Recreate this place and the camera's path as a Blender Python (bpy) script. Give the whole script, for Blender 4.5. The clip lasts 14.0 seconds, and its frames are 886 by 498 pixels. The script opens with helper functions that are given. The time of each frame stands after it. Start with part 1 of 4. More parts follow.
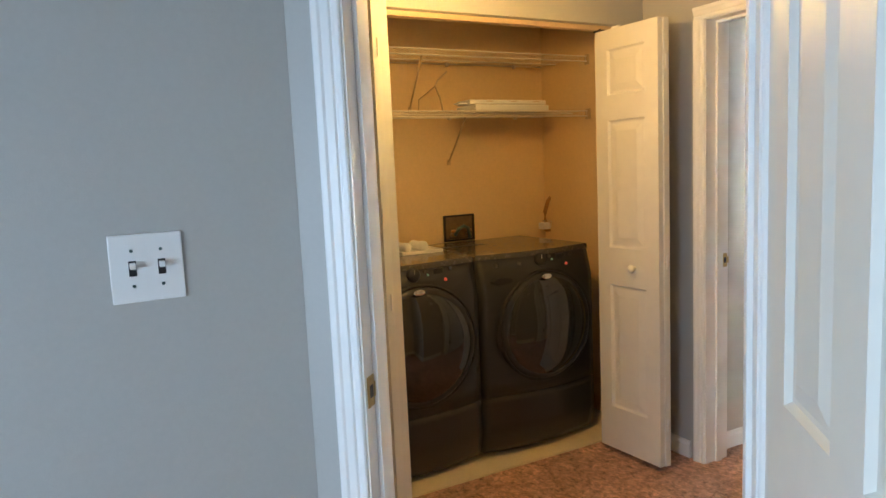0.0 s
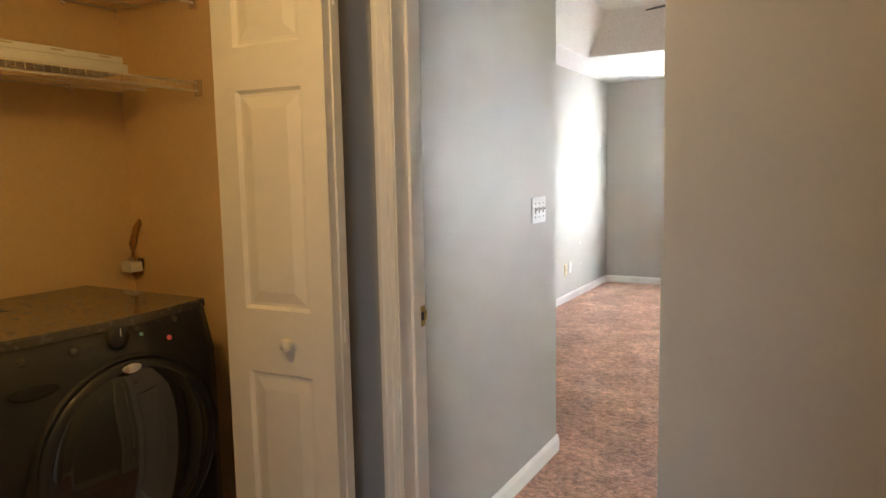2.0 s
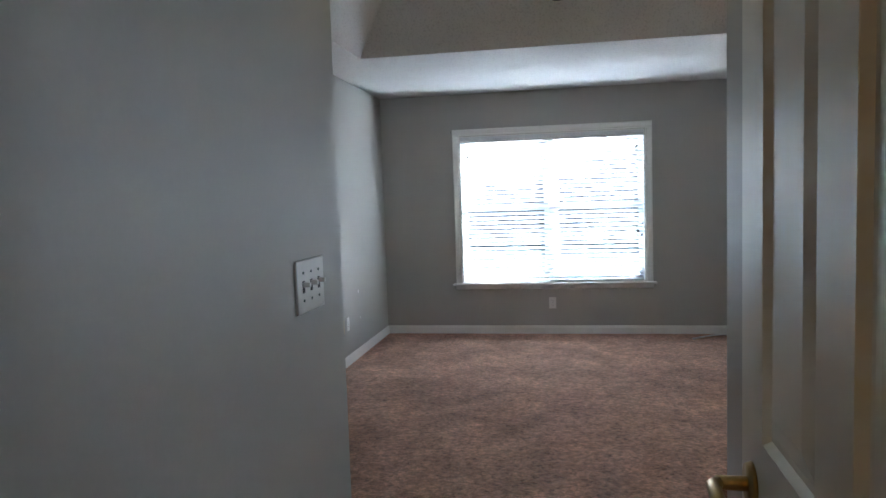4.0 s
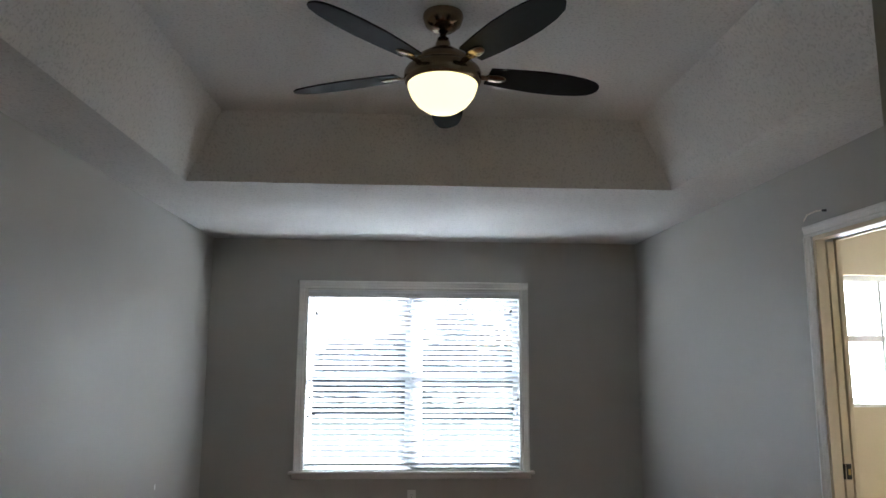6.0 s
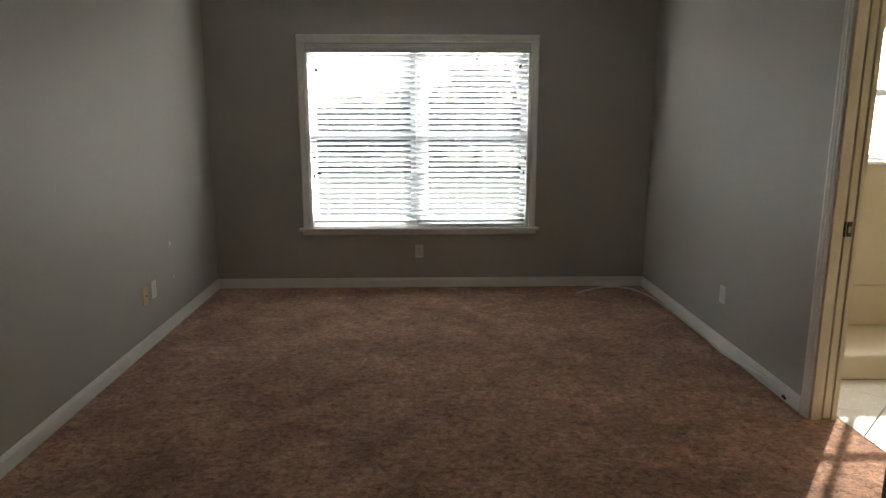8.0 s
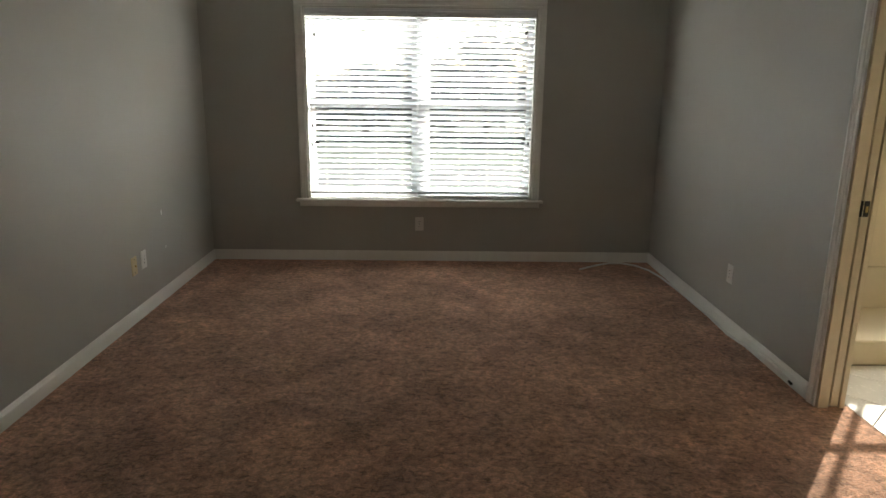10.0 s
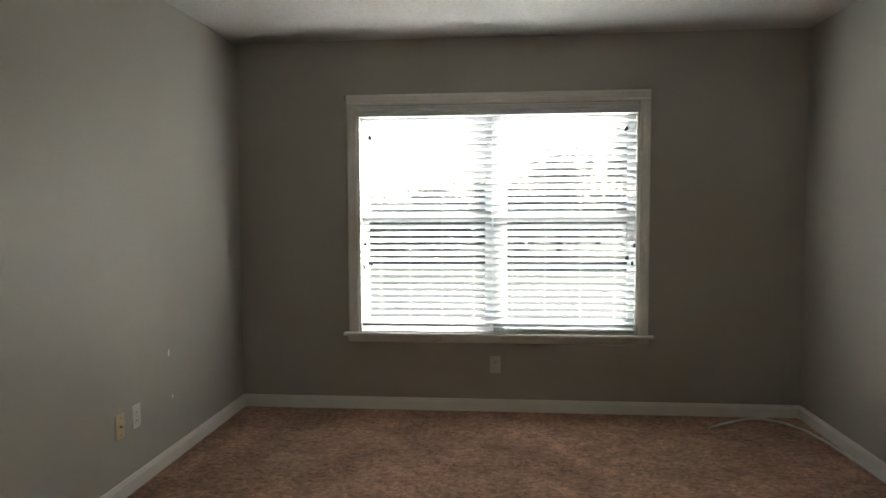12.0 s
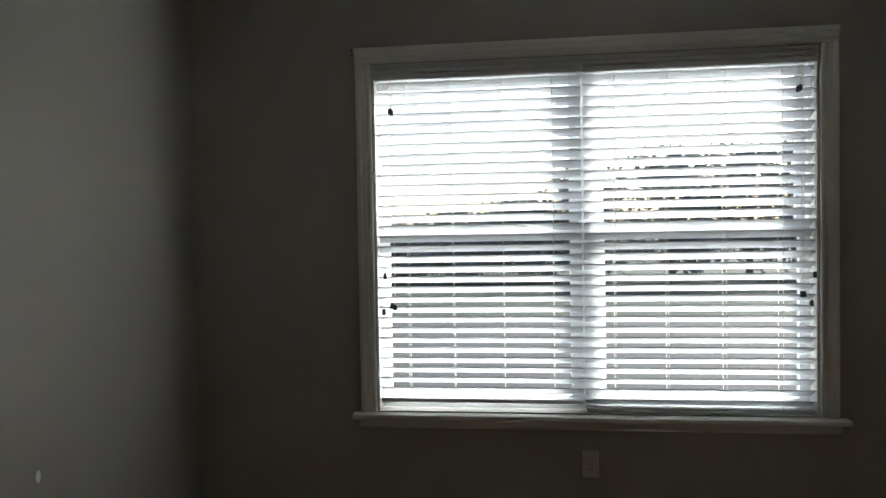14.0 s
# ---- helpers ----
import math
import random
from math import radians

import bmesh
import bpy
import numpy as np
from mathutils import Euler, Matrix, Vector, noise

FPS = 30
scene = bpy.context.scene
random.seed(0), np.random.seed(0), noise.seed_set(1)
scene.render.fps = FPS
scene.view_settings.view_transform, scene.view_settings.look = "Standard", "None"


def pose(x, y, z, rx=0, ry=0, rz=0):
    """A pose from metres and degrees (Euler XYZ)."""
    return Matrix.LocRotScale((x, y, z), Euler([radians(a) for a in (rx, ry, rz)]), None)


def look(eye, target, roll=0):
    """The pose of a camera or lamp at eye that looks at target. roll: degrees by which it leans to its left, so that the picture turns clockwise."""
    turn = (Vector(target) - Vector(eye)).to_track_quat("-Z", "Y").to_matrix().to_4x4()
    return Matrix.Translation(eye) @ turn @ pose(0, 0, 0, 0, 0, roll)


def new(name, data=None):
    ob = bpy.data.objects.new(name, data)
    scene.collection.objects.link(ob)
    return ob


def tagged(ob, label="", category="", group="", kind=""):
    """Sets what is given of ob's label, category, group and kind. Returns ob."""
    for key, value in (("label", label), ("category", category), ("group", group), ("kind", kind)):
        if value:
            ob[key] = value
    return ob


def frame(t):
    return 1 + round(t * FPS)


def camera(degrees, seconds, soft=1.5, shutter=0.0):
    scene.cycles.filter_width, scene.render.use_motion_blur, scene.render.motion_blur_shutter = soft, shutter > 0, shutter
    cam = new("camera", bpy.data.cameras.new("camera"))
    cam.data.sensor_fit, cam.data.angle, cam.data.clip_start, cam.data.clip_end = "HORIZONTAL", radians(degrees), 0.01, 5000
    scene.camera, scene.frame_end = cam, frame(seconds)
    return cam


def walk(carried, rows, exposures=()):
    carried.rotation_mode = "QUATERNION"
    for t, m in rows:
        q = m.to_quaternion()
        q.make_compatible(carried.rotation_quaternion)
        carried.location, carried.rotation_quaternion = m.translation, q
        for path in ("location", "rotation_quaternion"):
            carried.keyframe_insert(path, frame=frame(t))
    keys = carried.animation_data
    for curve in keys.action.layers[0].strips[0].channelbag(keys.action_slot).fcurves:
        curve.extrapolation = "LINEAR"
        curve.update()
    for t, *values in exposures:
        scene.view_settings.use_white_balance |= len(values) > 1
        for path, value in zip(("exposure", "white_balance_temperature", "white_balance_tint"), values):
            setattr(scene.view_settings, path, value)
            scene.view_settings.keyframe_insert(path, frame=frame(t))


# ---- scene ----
cam = camera(66.3, 14.0)
PATH = [
    (0, (3.464, -3.201, 1.443), (1.715, -2.261, 1.207), -2.6),
    (0.5, (3.12, -3.069, 1.42), (1.582, -1.817, 1.163), -1.5),
    (1, (2.81, -2.953, 1.419), (1.569, -1.405, 1.163), -0.4),
    (1.5, (2.616, -2.662, 1.388), (1.482, -1.03, 1.171), -1.0),
    (2, (2.414, -2.322, 1.4), (1.427, -0.597, 1.175), -1.1),
    (2.5, (2.179, -1.992, 1.424), (1.445, -0.142, 1.222), -0.9),
    (3, (1.998, -1.623, 1.393), (1.467, 0.296, 1.22), -1.3),
    (3.2, (1.938, -1.468, 1.39), (1.439, 0.462, 1.238), -1.7),
    (5.3, (1.739, -0.033, 1.436), (1.733, 1.96, 1.279), 0.2),
    (5.5, (1.701, 0.071, 1.435), (1.744, 2.07, 1.397), 0.3),
    (6, (1.663, 0.193, 1.483), (1.764, 2.167, 1.786), 0.4),
    (6.5, (1.665, 0.243, 1.47), (1.768, 2.207, 1.834), -1.1),
    (7, (1.685, 0.257, 1.45), (1.774, 2.248, 1.617), -1.2),
    (7.5, (1.703, 0.288, 1.468), (1.779, 2.279, 1.292), -0.9),
    (8, (1.765, 0.33, 1.486), (1.818, 2.29, 1.087), 0.0),
    (8.2, (1.757, 0.34, 1.492), (1.823, 2.275, 0.989), 0.5),
    (10.3, (1.869, 0.549, 1.466), (1.87, 2.493, 0.996), 0.8),
    (10.5, (1.881, 0.644, 1.457), (1.83, 2.591, 1.004), 0.7),
    (11, (1.867, 0.927, 1.405), (1.773, 2.89, 1.035), 1.1),
    (11.5, (1.828, 1.187, 1.409), (1.722, 3.179, 1.259), 0.7),
    (12, (1.782, 1.568, 1.358), (1.599, 3.556, 1.232), -0.3),
    (12.5, (1.727, 1.951, 1.351), (1.453, 3.929, 1.243), -0.6),
    (13, (1.629, 2.325, 1.325), (1.367, 4.305, 1.236), -0.6),
    (13.5, (1.569, 2.724, 1.324), (1.306, 4.704, 1.222), -1.3),
    (14, (1.443, 3.132, 1.3), (1.212, 5.118, 1.247), -1.0),
]
EXPOSURES = [(0, 7.1, 5950, 8), (0.5, 7.05, 6450, 9), (1.0, 7.0, 7300, 11), (1.5, 6.95, 6850, 9), (2.0, 6.5, 6150, 8), (2.5, 5.85, 5550, 7), (3.2, 4.95, 5300, 6), (5.3, 4.35, 5450, 5),
             (5.7, 4.15, 5550, 6), (6.5, 3.9, 6000, 7), (7.5, 3.65, 6400, 7), (8.2, 3.45, 6800, 7), (10.3, 3.55, 7000, 5), (12.0, 3.55, 6900, 5), (12.5, 2.95, 6650, 5), (13.0, 2.65, 6600, 5), (14.0, 2.45, 6450, 5)]
walk(cam, [(t, look(eye, target, roll)) for t, eye, target, roll in PATH], EXPOSURES)

# ---- light ----
world = bpy.data.worlds.new("world")
scene.world = world
world.use_nodes = True
wn = world.node_tree.nodes
sky = wn.new("ShaderNodeTexSky")
sky.sky_type, sky.sun_disc = "NISHITA", False
sky.dust_density, sky.ozone_density = 2.5, 1.5
sky.sun_elevation, sky.sun_rotation = radians(36), radians(38)
wn["Background"].inputs["Strength"].default_value = 0.10
world.node_tree.links.new(sky.outputs[0], wn["Background"].inputs["Color"])


def lamp(name, kind, m, energy, color, size=0.1, size_y=None, spread=180):
    data = bpy.data.lights.new(name, kind)
    data.energy, data.color = energy, color
    if kind == "AREA":
        data.shape, data.size, data.size_y, data.spread = "RECTANGLE", size, size_y or size, radians(spread)
    elif kind == "SUN":
        data.angle = radians(0.6)
    else:
        data.shadow_soft_size = size
    ob = new(name, data)
    ob.matrix_world = m
    return ob


lamp("sun", "SUN", look((15.6, 20, 18.4), (0, 0, 0)), 4.8, (1, 0.975, 0.94))
lamp("bathroom_window_daylight", "AREA", look((5.01, 4.66, 1.60), (5.0, 0, 0.4)), 1.3, (0.97, 0.98, 1.0), 0.80, 0.82, 140)
lamp("first_room_window_daylight", "AREA", look((3.40, -4.84, 1.1), (3.0, -2.4, 0.6)), 0.37, (0.64, 0.81, 1.0), 1.4, 1.0, 150)
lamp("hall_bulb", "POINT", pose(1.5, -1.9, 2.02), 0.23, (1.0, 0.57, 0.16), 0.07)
lamp("fan_bulb", "POINT", pose(1.785, 2.69, 2.47), 0.06, (1.0, 0.70, 0.35), 0.05)


# ---- materials ----
def material(name, color, rough=0.6, metal=0.0, vary=0.06, scale=6.0, fine=60.0, bump=0.0, bump_scale=200.0, spec=0.5, sheen=0.0, coat=0.0, dist=0.002):
    m = bpy.data.materials.new(name)
    m.use_nodes = True
    n, l = m.node_tree.nodes, m.node_tree.links
    b = n["Principled BSDF"]
    b.inputs["Metallic"].default_value = metal
    b.inputs["Specular IOR Level"].default_value = spec
    b.inputs["Sheen Weight"].default_value = sheen
    b.inputs["Coat Weight"].default_value = coat
    tc = n.new("ShaderNodeTexCoord")
    big, small, mix = n.new("ShaderNodeTexNoise"), n.new("ShaderNodeTexNoise"), n.new("ShaderNodeMath")
    big.inputs["Scale"].default_value, small.inputs["Scale"].default_value = scale, fine
    big.inputs["Detail"].default_value, small.inputs["Detail"].default_value = 4, 3
    for x in (big, small):
        l.new(tc.outputs["Object"], x.inputs["Vector"])
    mix.operation = "ADD"
    l.new(big.outputs["Fac"], mix.inputs[0])
    l.new(small.outputs["Fac"], mix.inputs[1])
    ramp = n.new("ShaderNodeMapRange")
    ramp.inputs["From Min"].default_value, ramp.inputs["From Max"].default_value = 0.6, 1.4
    ramp.inputs["To Min"].default_value, ramp.inputs["To Max"].default_value = 1 - vary, 1 + vary
    l.new(mix.outputs[0], ramp.inputs["Value"])
    mul = n.new("ShaderNodeMix")
    mul.data_type, mul.blend_type = "RGBA", "MULTIPLY"
    mul.inputs["Factor"].default_value = 1
    mul.inputs["A"].default_value = (*color, 1)
    l.new(ramp.outputs[0], mul.inputs["B"])
    l.new(mul.outputs["Result"], b.inputs["Base Color"])
    rr = n.new("ShaderNodeMapRange")
    rr.inputs["To Min"].default_value, rr.inputs["To Max"].default_value = max(0.02, rough - 0.08), min(1, rough + 0.08)
    l.new(small.outputs["Fac"], rr.inputs["Value"])
    l.new(rr.outputs[0], b.inputs["Roughness"])
    if bump:
        bn, bt = n.new("ShaderNodeBump"), n.new("ShaderNodeTexNoise")
        bt.inputs["Scale"].default_value, bt.inputs["Detail"].default_value = bump_scale, 4
        l.new(tc.outputs["Object"], bt.inputs["Vector"])
        l.new(bt.outputs["Fac"], bn.inputs["Height"])
        bn.inputs["Strength"].default_value, bn.inputs["Distance"].default_value = bump, dist
        l.new(bn.outputs[0], b.inputs["Normal"])
    return m


def carpet_material():
    m = bpy.data.materials.new("carpet_pile")
    m.use_nodes = True
    n, l = m.node_tree.nodes, m.node_tree.links
    b = n["Principled BSDF"]
    b.inputs["Roughness"].default_value = 0.95
    b.inputs["Specular IOR Level"].default_value = 0.1
    b.inputs["Sheen Weight"].default_value = 0.2
    tc = n.new("ShaderNodeTexCoord")

    def noise(scale, detail, lo, hi, out_lo, out_hi, turn=0.0, stretch=1.0, warp=0.0):
        place = n.new("ShaderNodeMapping")
        place.inputs["Rotation"].default_value = (0, 0, turn)
        place.inputs["Scale"].default_value = (1, stretch, 1)
        l.new(tc.outputs["Object"], place.inputs["Vector"])
        tx, mr = n.new("ShaderNodeTexNoise"), n.new("ShaderNodeMapRange")
        tx.inputs["Scale"].default_value, tx.inputs["Detail"].default_value = scale, detail
        tx.inputs["Distortion"].default_value = warp
        l.new(place.outputs[0], tx.inputs["Vector"])
        l.new(tx.outputs["Fac"], mr.inputs["Value"])
        for k, v in zip(("From Min", "From Max", "To Min", "To Max"), (lo, hi, out_lo, out_hi)):
            mr.inputs[k].default_value = v
        return tx, mr

    def times(p, q):
        x = n.new("ShaderNodeMath")
        x.operation = "MULTIPLY"
        l.new(p, x.inputs[0])
        l.new(q, x.inputs[1])
        return x.outputs[0]

    blotch = noise(2.6, 5, 0.34, 0.66, 0.76, 1.20, warp=0.6)[1]
    patch = noise(9.0, 4, 0.36, 0.64, 0.86, 1.12, turn=0.5)[1]
    pile, pile_map = noise(120, 3, 0.32, 0.68, 0.80, 1.18)
    tuft, tuft_map = noise(34, 5, 0.36, 0.64, 0.66, 1.26, warp=0.8)
    dash = noise(17, 5, 0.57, 0.67, 1.0, 0.58, turn=0.9, stretch=2.3, warp=1.2)[1]
    dash2 = noise(23, 4, 0.59, 0.69, 1.0, 0.60, turn=-0.5, stretch=2.0, warp=0.9)[1]
    v = times(blotch.outputs[0], patch.outputs[0])
    v = times(v, pile_map.outputs[0])
    v = times(v, tuft_map.outputs[0])
    v = times(v, dash.outputs[0])
    v = times(v, dash2.outputs[0])
    mul = n.new("ShaderNodeMix")
    mul.data_type, mul.blend_type = "RGBA", "MULTIPLY"
    mul.inputs["Factor"].default_value = 1
    mul.inputs["A"].default_value = (0.535, 0.30, 0.205, 1)
    l.new(v, mul.inputs["B"])
    l.new(mul.outputs["Result"], b.inputs["Base Color"])
    add, bn = n.new("ShaderNodeMath"), n.new("ShaderNodeBump")
    l.new(pile.outputs["Fac"], add.inputs[0])
    l.new(tuft.outputs["Fac"], add.inputs[1])
    bn.inputs["Strength"].default_value, bn.inputs["Distance"].default_value = 0.7, 0.014
    l.new(add.outputs[0], bn.inputs["Height"])
    l.new(bn.outputs[0], b.inputs["Normal"])
    return m


def ceiling_material():
    """White paint over a troweled texture: flat patches with small pits between them, the pits' shade put into the
    colour.
    """
    m = material("textured_ceiling", (0.72, 0.71, 0.69), 0.9, vary=0.05, scale=3, fine=60)
    n, l = m.node_tree.nodes, m.node_tree.links
    b = n["Principled BSDF"]
    tc = n.new("ShaderNodeTexCoord")
    tx, pit, mul, bn = n.new("ShaderNodeTexNoise"), n.new("ShaderNodeMapRange"), n.new("ShaderNodeMix"), n.new("ShaderNodeBump")
    tx.inputs["Scale"].default_value, tx.inputs["Detail"].default_value, tx.inputs["Distortion"].default_value = 85, 3, 0.3
    l.new(tc.outputs["Object"], tx.inputs["Vector"])
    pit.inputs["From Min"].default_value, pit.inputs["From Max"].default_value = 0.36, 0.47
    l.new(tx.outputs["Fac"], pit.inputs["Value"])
    # darkens the base colour inside the pits to paint in their shade
    pit_shade = n.new("ShaderNodeMapRange")
    pit_shade.inputs["To Min"].default_value = 0.84
    l.new(pit.outputs[0], pit_shade.inputs["Value"])
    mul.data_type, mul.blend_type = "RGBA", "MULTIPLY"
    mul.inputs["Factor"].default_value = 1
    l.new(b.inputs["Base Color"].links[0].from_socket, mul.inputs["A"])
    l.new(pit_shade.outputs[0], mul.inputs["B"])
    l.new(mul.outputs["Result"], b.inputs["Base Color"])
    bn.inputs["Strength"].default_value, bn.inputs["Distance"].default_value = 0.6, 0.003
    l.new(pit.outputs[0], bn.inputs["Height"])
    l.new(bn.outputs[0], b.inputs["Normal"])
    return m


def glass_material():
    m = bpy.data.materials.new("window_glass")
    m.use_nodes = True
    b = m.node_tree.nodes["Principled BSDF"]
    b.inputs["Transmission Weight"].default_value, b.inputs["Roughness"].default_value, b.inputs["IOR"].default_value = 1, 0.0, 1.02
    return m


def frosted_material():
    """Obscured glass: most of the light scatters, a little passes straight."""
    m = bpy.data.materials.new("frosted_window_glass")
    m.use_nodes = True
    n, l = m.node_tree.nodes, m.node_tree.links
    tr, cl, mx = n.new("ShaderNodeBsdfTranslucent"), n.new("ShaderNodeBsdfTransparent"), n.new("ShaderNodeMixShader")
    tr.inputs["Color"].default_value, cl.inputs["Color"].default_value = (0.88, 0.90, 0.91, 1), (0.92, 0.92, 0.90, 1)
    mx.inputs[0].default_value = 0.64
    l.new(cl.outputs[0], mx.inputs[1])
    l.new(tr.outputs[0], mx.inputs[2])
    l.new(mx.outputs[0], n["Material Output"].inputs["Surface"])
    return m


def glow_material(name, color, strength):
    m = bpy.data.materials.new(name)
    m.use_nodes = True
    b = m.node_tree.nodes["Principled BSDF"]
    b.inputs["Base Color"].default_value = (*color, 1)
    b.inputs["Emission Color"].default_value = (*color, 1)
    b.inputs["Emission Strength"].default_value = strength
    return m


def slat_material():
    m = material("blind_slat", (0.76, 0.785, 0.81), 0.5, vary=0.03)
    n, l = m.node_tree.nodes, m.node_tree.links
    tr, mx = n.new("ShaderNodeBsdfTranslucent"), n.new("ShaderNodeMixShader")
    tr.inputs["Color"].default_value = (0.68, 0.76, 0.84, 1)
    mx.inputs[0].default_value = 0.06
    l.new(n["Principled BSDF"].outputs[0], mx.inputs[1])
    l.new(tr.outputs[0], mx.inputs[2])
    l.new(mx.outputs[0], n["Material Output"].inputs["Surface"])
    return m


PAINT = material("grey_wall_paint", (0.465, 0.452, 0.418), 0.5, vary=0.035, scale=2.0, fine=90, bump=0.12, bump_scale=260)
CREAM = material("cream_wall_paint", (0.70, 0.60, 0.44), 0.6, vary=0.03, scale=2.0, bump=0.1, bump_scale=260)
CLOSET = material("closet_wall_paint", (0.80, 0.59, 0.31), 0.6, vary=0.05, scale=2.5, bump=0.1, bump_scale=220)
TRIM = material("white_trim_paint", (0.88, 0.87, 0.84), 0.4, vary=0.025, scale=4, fine=14, bump=0.02, bump_scale=90)
DOOR = material("white_door_paint", (0.78, 0.755, 0.68), 0.42, vary=0.03, scale=5, fine=20, bump=0.03, bump_scale=120)
CEIL = ceiling_material()
CARPET = carpet_material()
VINYL = material("cream_vinyl_floor", (0.72, 0.62, 0.42), 0.45, vary=0.08, scale=7)
TILE = material("white_floor_tile", (0.78, 0.75, 0.69), 0.25, vary=0.05, scale=9)
GROUT = material("tile_grout", (0.33, 0.30, 0.26), 0.9, vary=0.1)
GLASS = glass_material()
FROSTED = frosted_material()
SLAT = slat_material()
VINYLW = material("white_window_vinyl", (0.78, 0.80, 0.82), 0.4, vary=0.03)
PLASTIC = material("white_switch_plastic", (0.80, 0.79, 0.76), 0.35, vary=0.02)
ALMOND = material("almond_plastic", (0.66, 0.55, 0.33), 0.4, vary=0.03)
DARK = material("black_plastic", (0.015, 0.015, 0.016), 0.4, vary=0.1)
STEEL = material("zinc_hinge_metal", (0.12, 0.18, 0.17), 0.38, metal=1.0, vary=0.12, fine=30)
BRASS = material("worn_brass", (0.50, 0.36, 0.15), 0.34, metal=1.0, vary=0.15, fine=30)
NICKEL = material("bronze_nickel", (0.30, 0.22, 0.15), 0.22, metal=1.0, vary=0.04, fine=20)
BLADE = material("dark_fan_blade", (0.006, 0.0045, 0.0038), 0.55, vary=0.2, scale=3, fine=40, spec=0.10)
BOWL = glow_material("lit_frosted_bowl", (1.0, 0.80, 0.34), 0.13)
APPL = material("charcoal_enamel", (0.022, 0.022, 0.024), 0.34, vary=0.06, scale=4, coat=0.2)
APPL_TOP = material("charcoal_top_enamel", (0.085, 0.078, 0.068), 0.26, vary=0.08, scale=5, coat=0.5)
DOORGLASS = material("smoked_door_glass", (0.012, 0.013, 0.015), 0.06, vary=0.1, coat=1.0)
GASKET = material("black_gasket", (0.008, 0.008, 0.008), 0.55, vary=0.1)
CHROME = material("chrome_badge", (0.75, 0.75, 0.74), 0.15, metal=1.0, vary=0.05)
WIRE = material("white_coated_wire", (0.78, 0.72, 0.62), 0.4, vary=0.05)
WIREDARK = material("tan_wire_bracket", (0.60, 0.44, 0.26), 0.5, vary=0.08)
COPPER = material("gas_connector", (0.45, 0.24, 0.09), 0.35, metal=0.8, vary=0.15, fine=40)
REDLED = glow_material("red_indicator", (0.75, 0.12, 0.08), 0.0015)
GREENLED = glow_material("green_indicator", (0.25, 0.5, 0.36), 0.0008)
GRASS = material("lawn_grass", (0.026, 0.031, 0.026), 0.9, vary=0.4, scale=1.5, fine=20, bump=0.6, bump_scale=30, dist=0.03, spec=0.08)
LEAF = material("tree_leaf", (0.12, 0.125, 0.12), 0.7, vary=0.4, scale=3)
BARK = material("tree_bark", (0.10, 0.075, 0.055), 0.9, vary=0.3, scale=6, bump=0.6, bump_scale=30)


# ---- building blocks ----
def add_box(bm, x0, y0, z0, x1, y1, z1, bevel=0.0):
    m = Matrix.LocRotScale(((x0 + x1) / 2, (y0 + y1) / 2, (z0 + z1) / 2), None, (abs(x1 - x0), abs(y1 - y0), abs(z1 - z0)))
    made = bmesh.ops.create_cube(bm, size=1, matrix=m)
    if bevel:
        edges = list({e for v in made["verts"] for e in v.link_edges})
        bmesh.ops.bevel(bm, geom=edges, offset=bevel, segments=2, profile=0.5, affect="EDGES")
    return bm


def box(x0, y0, z0, x1, y1, z1, bevel=0.0):
    return add_box(bmesh.new(), x0, y0, z0, x1, y1, z1, bevel)


def cyl(p, q, r0, r1=None, seg=16, bm=None):
    bm = bm or bmesh.new()
    p, q = Vector(p), Vector(q)
    d = q - p
    m = Matrix.Translation((p + q) / 2) @ d.to_track_quat("Z", "Y").to_matrix().to_4x4()
    bmesh.ops.create_cone(bm, cap_ends=True, segments=seg, radius1=r0, radius2=r0 if r1 is None else r1, depth=d.length, matrix=m)
    return bm


def tube(points, r, seg=6, bm=None):
    bm = bm or bmesh.new()
    pts = [Vector(p) for p in points]
    rings = []
    for i, p in enumerate(pts):
        d = (pts[min(i + 1, len(pts) - 1)] - pts[max(i - 1, 0)]).normalized()
        q = d.to_track_quat("Z", "Y")
        rings.append([bm.verts.new(p + q @ Vector((r * math.cos(6.2832 * k / seg), r * math.sin(6.2832 * k / seg), 0))) for k in range(seg)])
    for a, b in zip(rings, rings[1:]):
        for k in range(seg):
            bm.faces.new((a[k], a[(k + 1) % seg], b[(k + 1) % seg], b[k]))
    bm.faces.new(rings[0][::-1])
    bm.faces.new(rings[-1])
    return bm


def spin(profile, seg=40, bm=None, at=(0, 0, 0)):
    """A turned shape round the z axis from (radius, height) pairs."""
    bm = bm or bmesh.new()
    rings = []
    for r, z in profile:
        rings.append([bm.verts.new((at[0] + max(r, 1e-4) * math.cos(6.2832 * k / seg), at[1] + max(r, 1e-4) * math.sin(6.2832 * k / seg), at[2] + z)) for k in range(seg)])
    for a, b in zip(rings, rings[1:]):
        for k in range(seg):
            bm.faces.new((a[k], a[(k + 1) % seg], b[(k + 1) % seg], b[k]))
    return bm


def part(name, bm, material, parent=None, label="", smooth=False):
    me = bpy.data.meshes.new(name)
    bmesh.ops.recalc_face_normals(bm, faces=bm.faces)
    bm.to_mesh(me)
    bm.free()
    me.materials.append(material)
    if smooth:
        for p in me.polygons:
            p.use_smooth = True
    ob = new(name, me)
    ob.parent = parent
    return tagged(ob, label) if label else ob


def thing(name, label, category, group="", kind=""):
    return tagged(new(name), label, category, group, kind)


def structure(name, bm, material, label, category):
    return tagged(part(name, bm, material), label, category, "", "structure")


